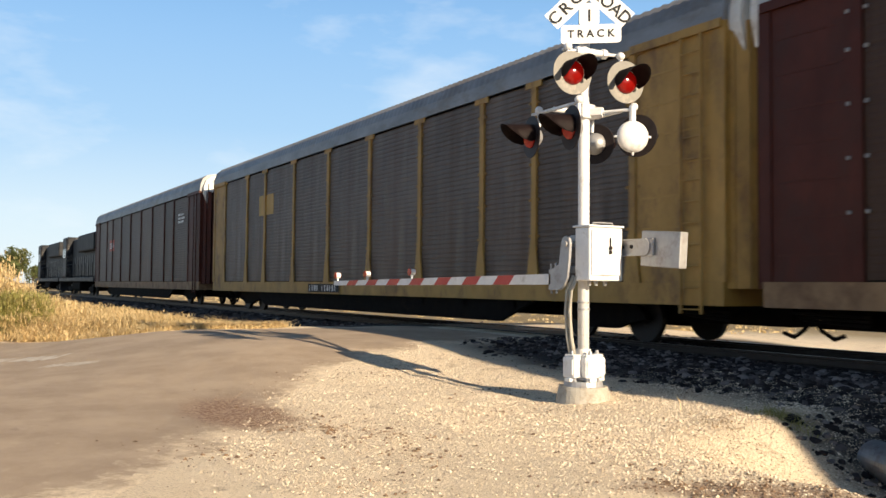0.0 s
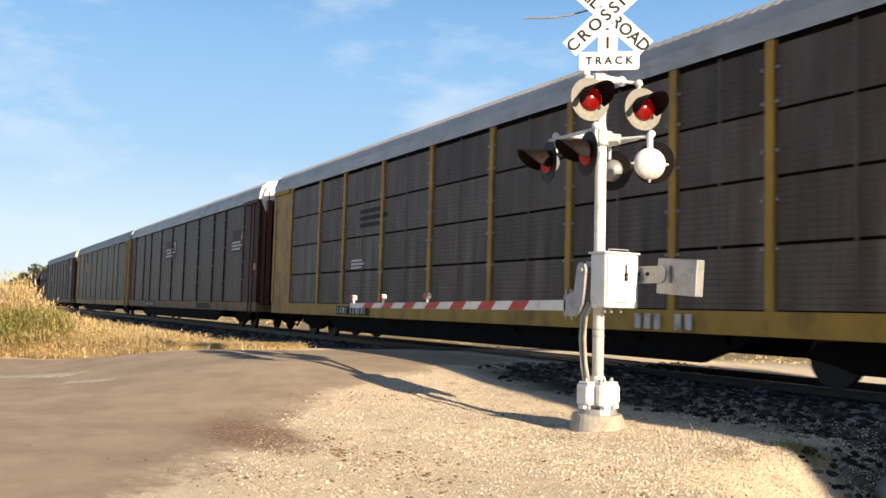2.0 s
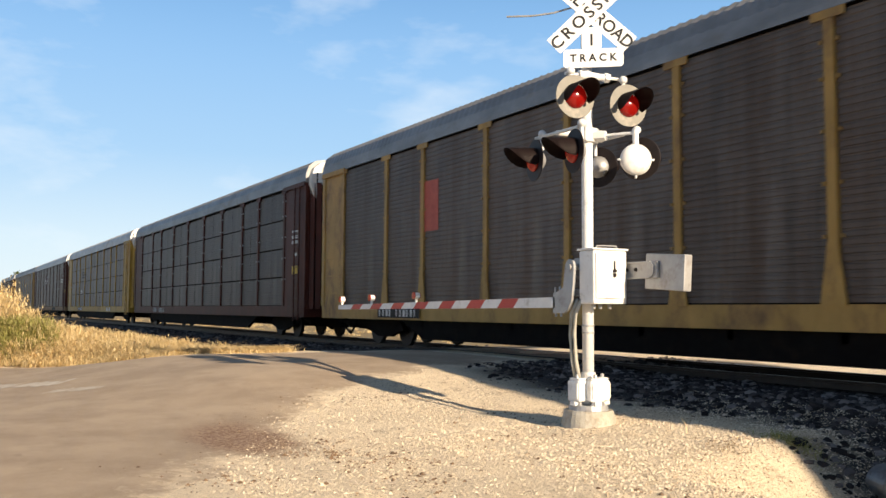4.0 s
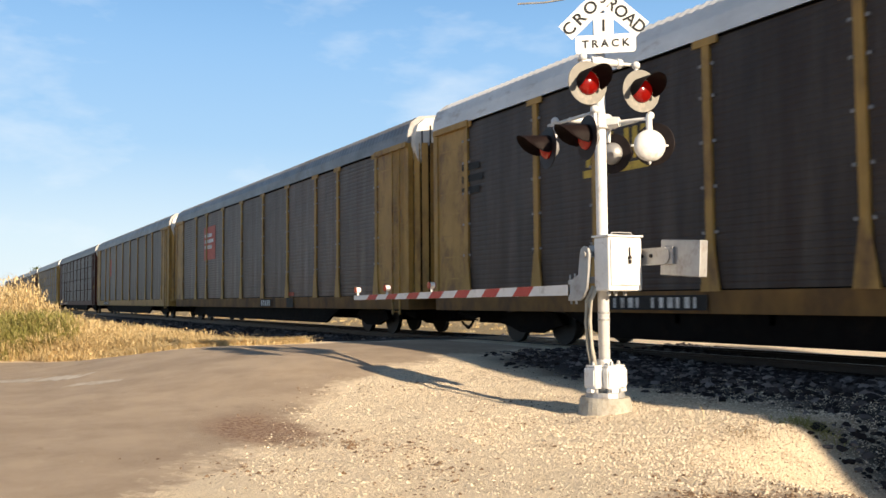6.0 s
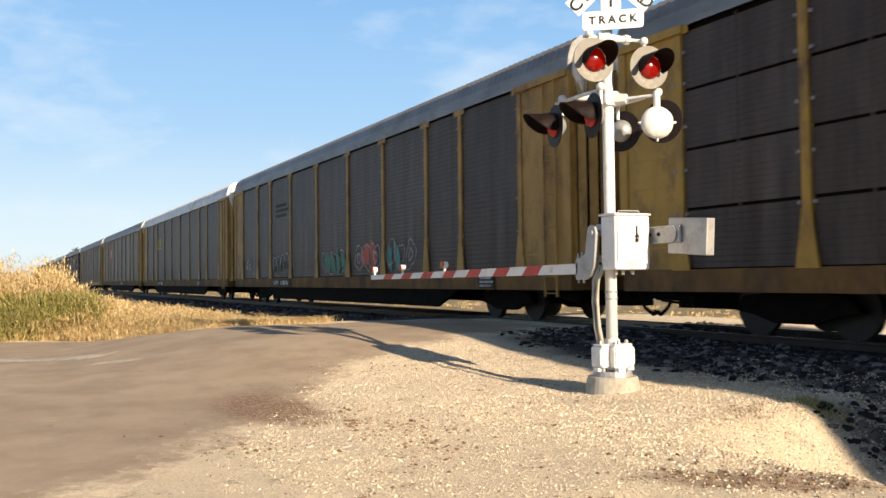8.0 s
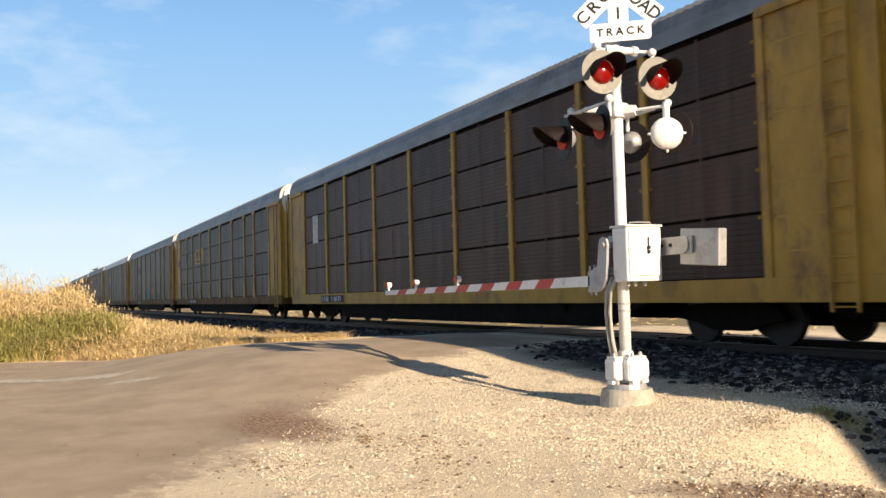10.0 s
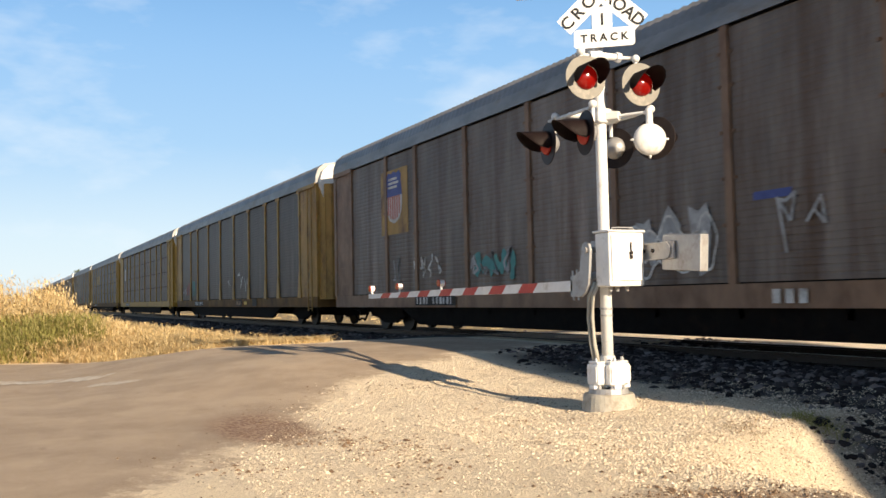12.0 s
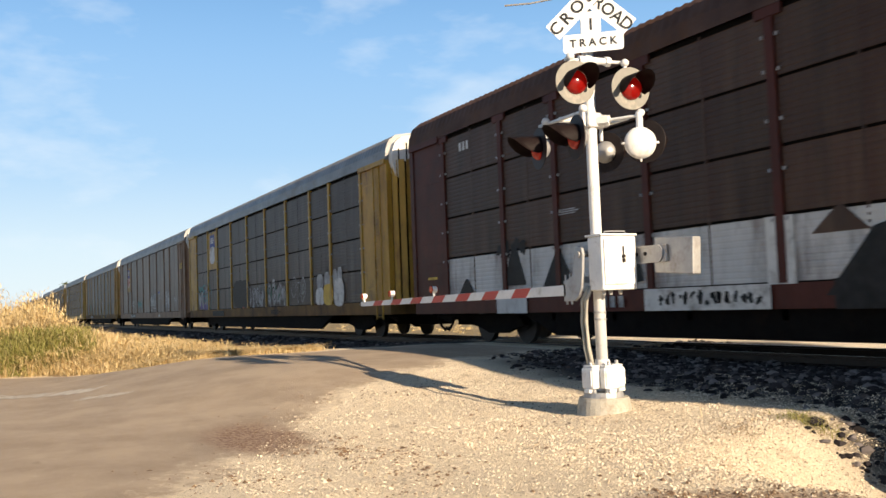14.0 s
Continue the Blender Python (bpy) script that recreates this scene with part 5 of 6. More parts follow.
G = "graffiti"
SPECS = [
    (-2, dict(rows=1, paint="maroon", panel="panel_brown", sill="tan", feet=False, marks=[("emblem", "mark_red", 6.5, 3.3, 1.6, 0.7, "plate"), ("emblem_lettering", "mark_white", 6.5, 3.3, 1.3, 0.4, "lines"), ("emblem", "mark_white", 24.0, 4.0, 1.2, 0.5, "lines")]),
     "maroon autorack car with grimy ridged steel side panels"),
    (-1, dict(rows=1, leaves=False, shift=0.6, paint="ochre", panel="panel_grey", marks=[("emblem", "yellow", 6.8, 3.7, 1.5, 0.7, "plate"), *sill_marks(10.5)]),
     "ochre autorack car with grey ridged panels and faded emblem"),
    (0, dict(rows=1, ridge=0.004, shift=-0.3, paint="maroon", panel="panel_brown", sill="tan", feet=False, bolts=True, marks=[("emblem", "maroon", 12.0, 3.7, 2.5, 0.95, "plate"), ("emblem_lettering", "mark_white", 11.9, 3.6, 1.9, 0.5, "lines"), ("emblem_arc", "mark_white", 12.9, 3.75, 0.5, 0.75, "arc"), ("emblem", "maroon", 24.6, 3.5, 1.7, 0.9, "plate"), ("emblem_arc", "mark_white", 25.2, 3.55, 0.4, 0.7, "arc"),
                                                                 ("emblem_lettering", "mark_white", 24.4, 3.35, 1.4, 0.4, "lines"), ("notice", "mark_yellow", 26.9, 2.4, 0.5, 0.25, "plate"), ("notice", "mark_white", 26.3, 3.2, 0.6, 0.4, "lines"), *sill_marks(5.75), *sill_marks(17.8)], roof="roof_pale"),
     "maroon autorack car with dusty brown panels and white striped emblem"),
    (1, dict(rows=4, paint="yellow", panel="panel_grey", bolts=True, roof="roof_pale", marks=[("emblem", "mark_black", 9.0, 3.5, 1.8, 0.6, "lines"), ("notice", "mark_white", 8.0, 2.2, 0.9, 0.3, "lines"), *sill_marks(6.2), ("emblem", "mark_white", 20.5, 0.85, 1.4, 0.25, "bars")]),
     "yellow autorack car with four rows of grey panels"),
    (2, dict(rows=4, shift=0.12, paint="maroon", panel="panel_dark", bolts=True, marks=[("notice", "mark_white", 1.8, 3.8, 0.4, 0.9, "bars"), ("reporting_mark", "mark_grey", 6.9, 0.85, 2.7, 0.22, "figures"), ("notice", "mark_white", 26.4, 3.3, 0.7, 0.5, "lines"), ("notice", "mark_yellow", 26.4, 2.2, 0.6, 0.25, "plate"), ("notice", "mark_white", 26.4, 2.7, 0.3, 0.1, "plate")]),
     "brown autorack car with four rows of dark panels"),
    (3, dict(rows=1, paint="ochre", panel="panel_grey", marks=[("emblem", "mark_red", 7.0, 3.4, 0.9, 1.2, "plate"), *sill_marks()]),
     "ochre autorack car with grey ridged panels"),
    (4, dict(rows=1, shift=0.15, paint="ochre", sill="rust_sill", panel="panel_grey", bolts=True, marks=[("emblem", "mark_red", 7.2, 3.55, 2.0, 1.5, "plate"), ("emblem_lettering", "mark_white", 7.1, 3.7, 1.5, 0.8, "lines"), ("emblem", "mark_black", 15.6, 0.85, 1.3, 0.26, "plate"), ("emblem_lettering", "mark_white", 15.6, 0.85, 1.1, 0.2, "bars"),
                                                              ("placard", "mark_black", 18.3, 0.86, 0.7, 0.33, "plate"), ("placard_lettering", "mark_grey", 18.3, 0.86, 0.6, 0.26, "lines"), ("reflector", "mark_red", 18.3, 1.15, 0.6, 0.12, "plate")]),
     "ochre autorack car with tapered posts and red placard"),
    (5, dict(rows=1, posts=[0.52, 1.95, 4.69, 6.55, 9.30, 11.95, 14.9, 17.8, 20.65, 22.6, 25.4, 27.20], ridge=0.005, paint="ochre", sill="rust_sill", panel="panel_dark", roof="roof_white", bolts=True, marks=[("emblem", "mark_yellow", 7.1, 3.6, 1.7, 0.55, "bars"), ("emblem_lettering", "mark_yellow", 7.1, 3.2, 1.8, 0.14, "plate"), ("notice", "mark_black", 2.2, 3.7, 0.9, 0.8, "lines"), *sill_marks(6.5), ("placard", "mark_black", 20.5, 0.87, 0.6, 0.33, "plate"), ("placard_lettering", "mark_white", 20.5, 0.87, 0.5, 0.24, "lines")]),
     "ochre autorack car with dark panels, pale roof and yellow emblem"),
    (6, dict(rows=1, posts=[0.52, 1.85, 4.40, 6.33, 9.05, 12.1, 15.15, 18.0, 20.85, 22.75, 25.45, 27.20], paint="ochre", sill="rust_sill", panel="panel_dark", ridge=0.006, marks=[("emblem", "mark_black", 7.9, 3.7, 1.7, 0.6, "lines"), *sill_marks(6.3), (G, "mark_grey", 2.9, 1.6, 1.2, 0.6, "lines_of_paint"), (G, "mark_grey", 8.0, 1.55, 2.8, 0.95, "arches"), (G, "mark_black", 8.0, 1.5, 2.3, 0.5, "lines_of_paint"), (G, "mark_green", 14.0, 1.55, 2.0, 0.8, "blob"), (G, "mark_grey", 13.7, 1.6, 2.3, 0.9, "bubbles"),
                                                             (G, "mark_red", 16.9, 1.6, 1.2, 0.9, "blob"), (G, "mark_grey", 16.7, 1.65, 2.0, 0.95, "bubbles"), (G, "mark_teal", 18.7, 1.5, 1.0, 0.7, "blob"), (G, "mark_grey", 19.2, 1.6, 2.0, 0.8, "bubbles"),
                                                             ("placard", "mark_black", 24.0, 0.87, 0.7, 0.33, "plate"), ("placard_lettering", "mark_grey", 24.0, 0.87, 0.6, 0.26, "lines")]),
     "ochre autorack car with dark panels and a low band of graffiti"),
    (7, dict(rows=4, feet=True, posts=[0.52, 1.96, 4.45, 6.50, 9.20, 12.1, 15.0, 17.9, 20.65, 22.60, 25.32, 27.20], paint="yellow", sill="rust_sill", panel="panel_dark", bolts=True, marks=[("emblem", "yellow", 8.75, 3.55, 2.55, 0.85, "plate"), ("emblem_lettering", "mark_black", 8.6, 3.65, 1.7, 0.5, "bars"), ("emblem_lettering", "mark_black", 8.7, 3.26, 1.8, 0.1, "plate"), *sill_marks(5.2), ("notice", "mark_black", 1.6, 3.4, 0.5, 0.4, "plate")]),
     "yellow autorack car with four rows of dark panels and yellow placard"),
    (8, dict(rows=4, paint="yellow", panel="panel_brown", marks=[("emblem", "mark_white", 3.6, 3.4, 0.6, 1.0, "plate"), *sill_marks()]),
     "yellow autorack car with brownish panels and white placard"),
    (9, dict(rows=1, leaves=False, paint="ochre", sill="rust_sill", panel="panel_dark", ridge=0.006, marks=[*sill_marks(5.6), (G, "mark_dull_red", 4.0, 1.7, 1.0, 0.8, "blob"), (G, "mark_teal", 5.6, 1.7, 0.9, 0.9, "blob"), (G, "mark_grey", 2.9, 1.5, 1.2, 0.6, "lines_of_paint"), (G, "mark_grey", 14.2, 1.8, 0.6, 0.4, "lines_of_paint"), (G, "mark_white", 16.4, 1.85, 1.2, 0.8, "lines_of_paint"), (G, "mark_grey", 17.4, 1.7, 1.0, 0.6, "lines_of_paint"),
                                                             ("emblem", "mark_black", 16.2, 0.85, 1.2, 0.26, "plate"), ("emblem_lettering", "tan", 16.2, 0.85, 1.0, 0.18, "bars"), ("placard", "mark_black", 19.0, 0.87, 0.7, 0.3, "plate"), ("placard_lettering", "mark_white", 19.0, 0.87, 0.6, 0.22, "lines"), ("reflector", "mark_yellow", 17.4, 0.85, 0.5, 0.14, "plate")]),
     "ochre autorack car with dark panels and scattered spray paint"),
    (10, dict(rows=1, leaves=False, ridge=0.006, feet=False, paint="brown_post", panel="panel_warm", shift=0.3, marks=[("emblem", "ochre", 5.27, 3.6, 1.85, 1.8, "plate"), ("emblem_shield", "mark_white", 5.27, 3.72, 1.1, 1.45, "shield"), ("emblem_crown", "mark_blue", 5.27, 3.72, 1.12, 1.47, "crown"), ("emblem_striping", "mark_red", 5.27, 3.72, 1.05, 1.4, "stripes"), ("emblem_lettering", "mark_white", 5.27, 4.15, 0.7, 0.34, "lines"), *sill_marks(6.2), (G, "mark_grey", 5.4, 1.8, 0.6, 1.0, "lines_of_paint"), (G, "mark_grey", 1.6, 1.75, 0.5, 0.4, "lines_of_paint"), (G, "mark_white", 7.3, 1.75, 1.7, 0.6, "lines_of_paint"),
                                                              (G, "mark_teal", 10.8, 1.65, 1.9, 0.55, "blob"), (G, "mark_grey", 10.6, 1.7, 2.0, 0.6, "lines_of_paint"), (G, "mark_grey", 16.6, 1.85, 2.0, 0.9, "blob"), (G, "mark_white", 16.6, 1.75, 2.1, 1.0, "bubbles"), (G, "mark_grey", 19.2, 1.9, 1.0, 0.9, "lines_of_paint"), (G, "mark_blue", 18.7, 2.3, 0.7, 0.12, "plate"),
                                                              (G, "mark_grey", 21.7, 1.8, 1.3, 1.1, "blob"), (G, "mark_white", 21.7, 1.75, 1.4, 1.0, "bubbles"), (G, "mark_grey", 24.3, 1.6, 0.9, 0.6, "lines_of_paint"), ("emblem", "mark_white", 19.0, 0.85, 0.7, 0.2, "bars"), ("notice", "mark_yellow", 26.2, 3.6, 0.8, 0.3, "plate")]),
     "tan autorack car with brown panels, shield placard and pale graffiti"),
    (11, dict(rows=4, paint="yellow", sill="rust_sill", panel="panel_dark", bolts=True, marks=[("emblem", "yellow", 5.9, 3.9, 1.75, 1.8, "plate"), ("emblem_crown", "mark_blue", 5.9, 4.02, 1.12, 1.4, "crown"), ("emblem_lettering", "mark_white", 5.9, 4.42, 0.7, 0.3, "lines"), ("emblem_shield", "mark_white", 5.9, 3.68, 1.0, 0.85, "round"), *sill_marks(5.5), (G, "mark_grey", 3.3, 1.6, 1.2, 0.8, "blob"), (G, "mark_grey", 4.55, 1.45, 1.1, 0.8, "round"), (G, "mark_purple", 3.9, 1.2, 2.0, 0.35, "blob"), (G, "mark_purple", 4.1, 1.6, 1.7, 1.1, "bubbles"), (G, "mark_teal", 4.5, 1.75, 2.2, 1.3, "bubbles"),
                                                                  (G, "mark_grey", 4.6, 1.8, 1.4, 0.9, "lines_of_paint"), (G, "mark_teal", 3.3, 2.1, 1.0, 0.3, "blob"), (G, "mark_black", 10.9, 1.65, 1.9, 1.25, "round"), (G, "mark_black", 12.0, 1.65, 1.5, 1.2, "round"), (G, "mark_red", 11.2, 1.12, 1.7, 0.2, "blob"), (G, "mark_grey", 11.4, 1.75, 2.5, 1.3, "lines_of_paint"),
                                                                  (G, "mark_grey", 13.6, 1.5, 2.0, 0.75, "bubbles"), (G, "mark_grey", 16.5, 1.55, 2.5, 0.95, "blob"), (G, "mark_green", 16.1, 1.6, 2.2, 0.7, "lines_of_paint"), (G, "mark_black", 16.5, 1.6, 2.4, 0.8, "bubbles"), (G, "mark_grey", 13.7, 1.45, 2.2, 0.7, "blob"), (G, "mark_black", 13.7, 1.5, 1.9, 0.5, "bubbles"), (G, "mark_grey", 19.2, 1.6, 1.6, 0.8, "bubbles"), (G, "mark_grey", 21.5, 1.8, 0.62, 0.5, "round"), (G, "mark_grey", 22.2, 1.8, 0.5, 0.6, "round"), (G, "mark_grey", 22.95, 1.85, 0.4, 0.6, "round"), (G, "mark_grey", 23.4, 1.85, 0.4, 0.7, "round"),
                                                                  (G, "mark_white", 21.5, 1.3, 0.8, 0.6, "round"), (G, "mark_yellow", 22.3, 1.35, 0.9, 0.7, "round"), (G, "mark_white", 23.3, 1.4, 0.9, 0.9, "round"), (G, "mark_black", 22.2, 1.55, 0.4, 0.3, "round"), (G, "mark_black", 22.2, 2.15, 0.25, 0.25, "lines_of_paint"), ("emblem", "mark_black", 16.5, 0.85, 1.3, 0.18, "lines")]),
     "yellow autorack car with dark panels, shield placard and graffiti"),
    (12, dict(rows=4, paint="maroon", panel="panel_brown", roof="roof_brown", bolts=True, low_row="mark_pale", marks=[(G, "mark_black", 5.3, 1.7, 0.9, 0.9, "tri"), (G, "mark_black", 5.2, 2.0, 1.2, 0.4, "blob"), (G, "mark_black", 3.2, 1.25, 0.9, 0.45, "tri"), (G, "mark_black", 6.9, 1.45, 1.3, 0.85, "tri"), (G, "mark_black", 8.7, 1.35, 1.4, 0.6, "blob"), (G, "mark_white", 12.33, 1.5, 0.5, 0.95, "plate"),
                                                                   (G, "mark_black", 13.9, 1.3, 1.7, 0.9, "tri"), (G, "mark_black", 14.5, 1.2, 1.2, 0.7, "round"), (G, "panel_brown", 13.3, 1.85, 0.9, 0.35, "tri"), (G, "mark_white", 10.8, 0.86, 2.7, 0.36, "plate"), (G, "mark_black", 10.9, 0.87, 2.2, 0.2, "lines_of_paint"), (G, "mark_pale", 5.2, 0.87, 1.2, 0.4, "plate"), (G, "mark_black", 14.2, 0.87, 2.0, 0.4, "plate"),
                                                                   ("reporting_mark", "mark_grey", 8.6, 0.85, 0.7, 0.2, "bars"), ("notice", "mark_yellow", 1.5, 1.55, 0.5, 0.06, "plate"), ("notice", "mark_grey", 1.5, 1.8, 0.4, 0.3, "bars"), ("notice", "mark_white", 3.3, 4.55, 0.5, 0.2, "bars"), ("notice", "mark_grey", 7.3, 2.6, 0.7, 0.12, "lines")]),
     "brown autorack car with brown roof and large white graffiti"),
]
TRAIN = []
for index, spec, label in SPECS:
    TRAIN.append((autorack(0.0, spec, label), LENGTH * (index - 1) + spec.get("shift", 0.0)))


# ---- locomotives ----
def locomotive(label):
    loco = empty("locomotive", pose(0, TRACK_Y, RAIL_Z), label, "locomotive", "locomotives of the train")
    bm = bmesh.new()
    box(bm, 0.3, 18.6, -1.5, 1.5, 1.05, 1.35, 0.02)
    part("frame", bm, M["loco_body"], loco)
    bm = bmesh.new()
    box(bm, 4.6, 17.6, -1.0, 1.0, 1.35, 4.5, 0.12)
    box(bm, 10, 17.4, -1.35, 1.35, 3.3, 4.6, 0.1)
    part("long_hood", bm, M["loco_grey"], loco, "dusty grey engine hood")
    for x in (6.0, 8.6, 11.5, 14.5):
        bm = bmesh.new()
        rod(bm, (x, 0, 4.45), (x, 0, 4.72), 0.55, 0.5, 20)
        part("roof_fan", bm, M["black"], loco)
    for x in np.arange(5.0, 17.0, 1.05):
        bm = bmesh.new()
        box(bm, x, x + 0.85, -1.03, -0.99, 1.5, 3.0, 0.01)
        part("hood_door", bm, M["loco_body"], loco)
    bm = bmesh.new()
    box(bm, 2.3, 4.6, -1.5, 1.5, 1.35, 4.75, 0.15)
    cab = part("cab", bm, M["loco_body"], loco)
    for x in (2.6, 3.6):
        bm = bmesh.new()
        box(bm, x, x + 0.75, -1.52, -1.49, 3.0, 3.75, 0.02)
        part("window", bm, M["window_glass"], cab)
    bm = bmesh.new()
    box(bm, 0.9, 2.3, -0.95, 0.95, 1.35, 3.0, 0.15)
    part("nose", bm, M["loco_grey"], loco)
    bm = bmesh.new()
    box(bm, 7.3, 11.4, -1.35, 1.35, 0.35, 1.05, 0.15)
    part("fuel_tank", bm, M["black"], loco)
    bm = bmesh.new()
    prism(bm, [(0.1, 0.2), (0.45, 0.2), (0.45, 1.05), (0.3, 1.05)], "y", -1.4, 1.4)
    part("pilot", bm, M["loco_grey"], loco)
    bm = bmesh.new()
    for x in np.arange(4.6, 17.8, 1.65):
        rod(bm, (x, -1.45, 1.35), (x, -1.45, 2.4), 0.018, seg=6)
    rod(bm, (4.6, -1.45, 2.4), (17.8, -1.45, 2.4), 0.018, seg=6)
    part("handrail", bm, M["loco_grey"], loco)
    for x in (3.9, 14.9):
        truck(loco, x)
    return loco


first = locomotive("dark blue-grey diesel locomotive at the head of the train")
second = copy_thing(first, pose(0, TRACK_Y, RAIL_Z))
TRAIN.append((second, LENGTH * -3 - 18.9))
TRAIN.append((first, LENGTH * -3 - 18.9 * 2))


# ---- stones, weeds, small things ----
def stones(name, count, region, size, material, label, seed, keep=None):
    """Loose stones: squashed, uneven octahedra lying on the ground."""
    rng = np.random.RandomState(seed)
    g = (1 + 5 ** 0.5) / 2
    small = size < 0.025
    base = np.array([(-1, g, 0), (1, g, 0), (-1, -g, 0), (1, -g, 0), (0, -1, g), (0, 1, g), (0, -1, -g), (0, 1, -g), (g, 0, -1), (g, 0, 1), (-g, 0, -1), (-g, 0, 1)]) / 1.9
    tri = np.array([(0, 11, 5), (0, 5, 1), (0, 1, 7), (0, 7, 10), (0, 10, 11), (1, 5, 9), (5, 11, 4), (11, 10, 2), (10, 7, 6), (7, 1, 8),
                    (3, 9, 4), (3, 4, 2), (3, 2, 6), (3, 6, 8), (3, 8, 9), (4, 9, 5), (2, 4, 11), (6, 2, 10), (8, 6, 7), (9, 8, 1)])
    if small:
        base = np.array([(1, 0, 0), (0, 1, 0), (-1, 0, 0), (0, -1, 0), (0, 0, 1.2), (0, 0, -1)])
        tri = np.array([(0, 1, 4), (1, 2, 4), (2, 3, 4), (3, 0, 4)])
    many = len(base)
    verts, faces, k = [], [], 0
    while k < count:
        x, y = rng.uniform(region[0], region[1]), rng.uniform(region[2], region[3])
        if keep is not None and not keep(x, y, rng):
            count -= 1
            continue
        s = size * min(2.2, rng.lognormal(-0.1, 0.5))
        a = rng.uniform(0, 6.3)
        sh = base * (s * rng.uniform(0.6, 1.2, (many, 1))) * (1, rng.uniform(0.6, 1), rng.uniform(0.35, 0.75))
        c, sn = math.cos(a), math.sin(a)
        v = np.c_[sh[:, 0] * c - sh[:, 1] * sn + x, sh[:, 0] * sn + sh[:, 1] * c + y, sh[:, 2] + ground_z(x, y) + road_lift(x, y) + s * 0.02]
        faces.append(tri + many * k)
        verts.append(v)
        k += 1
    ob = pydata(name, np.vstack(verts).tolist(), np.vstack(faces).tolist(), material)
    return tagged(ob, label, name.replace("_", " "), kind="stuff")


def off_road(x, y, rng):
    xl, xr = road_edges(y)
    if xl < x < xr - 2.6:
        return False
    return not (xr - 2.6 <= x < xr and rng.uniform() > 0.75 * ((x - xr + 2.6) / 2.6) ** 1.5)


def in_litter(x, y):
    """Inside one of the brown patches, where the gravel thins out."""
    a = math.hypot(((x + 4.3) * 0.55 + (y - 4.85) * 0.83) / 1.0, ((x + 4.3) * 0.83 - (y - 4.85) * 0.55) / 0.32)
    b = math.hypot((x + 9.35) / 1.5, (y - 2.9) / 0.72)
    return min(a, b) < 1.0


def patchy(x, y, rng):
    if not off_road(x, y, rng) or in_litter(x, y) and rng.uniform() < 0.55:
        return False
    xr = road_edges(y)[1]
    thin = smooth(-0.9, 1.0, x - xr + 1.1 * noise.noise((x * 0.8, y * 0.8, 14)))
    return rng.uniform() < thin * max(0.42, 0.75 + 0.6 * noise.noise((x * 0.7, y * 0.7, 2)) + 0.4 * noise.noise((x * 2.6, y * 2.6, 6)))


stones("gravel", 95000, (-9.8, -3.0, 2.0, 9.3), 0.0068, M["stone_mix"], "loose pale limestone gravel on the ground", 1, patchy)
stones("gravel", 20000, (-9.0, -4.0, 4.4, 9.3), 0.0105, M["stone_mix"], "pale limestone gravel on the bank of the ditch", 24, patchy)
stones("gravel", 26000, (-14, -9.8, 1.2, 7.6), 0.0095, M["stone_mix"], "fine limestone chips on the ground", 21, patchy)
stones("litter", 6000, (-12, -2, 1.2, 8.6), 0.013, M["brown_mix"], "brown bark and dead leaf litter on the gravel", 22, lambda x, y, r: off_road(x, y, r) and noise.noise((x * 0.9, y * 0.9, 12)) > 0.05 + r.uniform(0, 0.3))
stones("litter", 5000, (-5.9, -3, 3.8, 6.0), 0.012, M["brown_mix"], "brown bark and dead leaf litter on the gravel", 23, lambda x, y, r: math.hypot(((x + 4.3) * 0.55 + (y - 4.85) * 0.83) / 1.0, ((x + 4.3) * 0.83 - (y - 4.85) * 0.55) / 0.32) < r.uniform(0.4, 1.2))
stones("litter", 2500, (-9.6, -6.6, 2.6, 4.6), 0.012, M["brown_mix"], "dark chips and bark in the gravel", 33, lambda x, y, r: math.hypot((x + 7.7) / 1.1, (y - 3.5) / 0.55) < r.uniform(0.2, 1.2) and noise.noise((x * 4, y * 4, 3)) > -0.1)
stones("dark_chips", 2600, (-12.5, -3.4, 1.4, 8.4), 0.0105, M["brown_mix"], "small dark stones scattered in the gravel", 35, off_road)
stones("gravel", 15000, (-6.9, -4.6, 5.0, 8.6), 0.0095, M["stone_mix"], "limestone gravel on the slope to the culvert", 36, off_road)
stones("dark_chips", 1100, (-9.2, -5.6, 2.3, 4.8), 0.022, M["brown_mix"], "flat dark chips trodden into the gravel", 34, lambda x, y, r: math.hypot((x + 7.5) / 1.3, (y - 3.45) / 0.7) < r.uniform(0.1, 1.3) and noise.noise((x * 2.2, y * 2.2, 40)) > 0.0)
stones("dark_stone_trail", 90, (-9.9, -8.2, 5.4, 6.5), 0.016, M["brown_mix"], "short trail of dark stones in the gravel", 31, lambda x, y, r: abs((x + 9.0) * 0.52 - (y - 5.93) * 0.85) < 0.05 or r.uniform() < 0.02)
stones("coarse_gravel", 1800, (-13, -2, 1.2, 8.6), 0.014, M["stone_mix"], "coarse limestone pieces on the ground", 2, patchy)
# x > -6.2: dark stones also fill the ditch, adding to its painted shade
stones("ballast", 25000, (-14, 6, 7.4, 13.4), 0.042, M["ballast_shaded_mix"], "crushed stone ballast beside the rails, darkened for the train's shade", 3, lambda x, y, r: off_road(x, y, r) and (y > 9.0 or r.uniform() < (max(0.0, y - 7.9) / 1.1) ** 1.6 or x > -6.2 and r.uniform() < 0.6))
stones("ballast", 6000, (-60, -20.6, 8.0, 13.4), 0.05, M["ballast_shaded_mix"], "crushed stone ballast beside the rails, darkened for the train's shade", 4, lambda x, y, r: off_road(x, y, r) and y > 8.6)


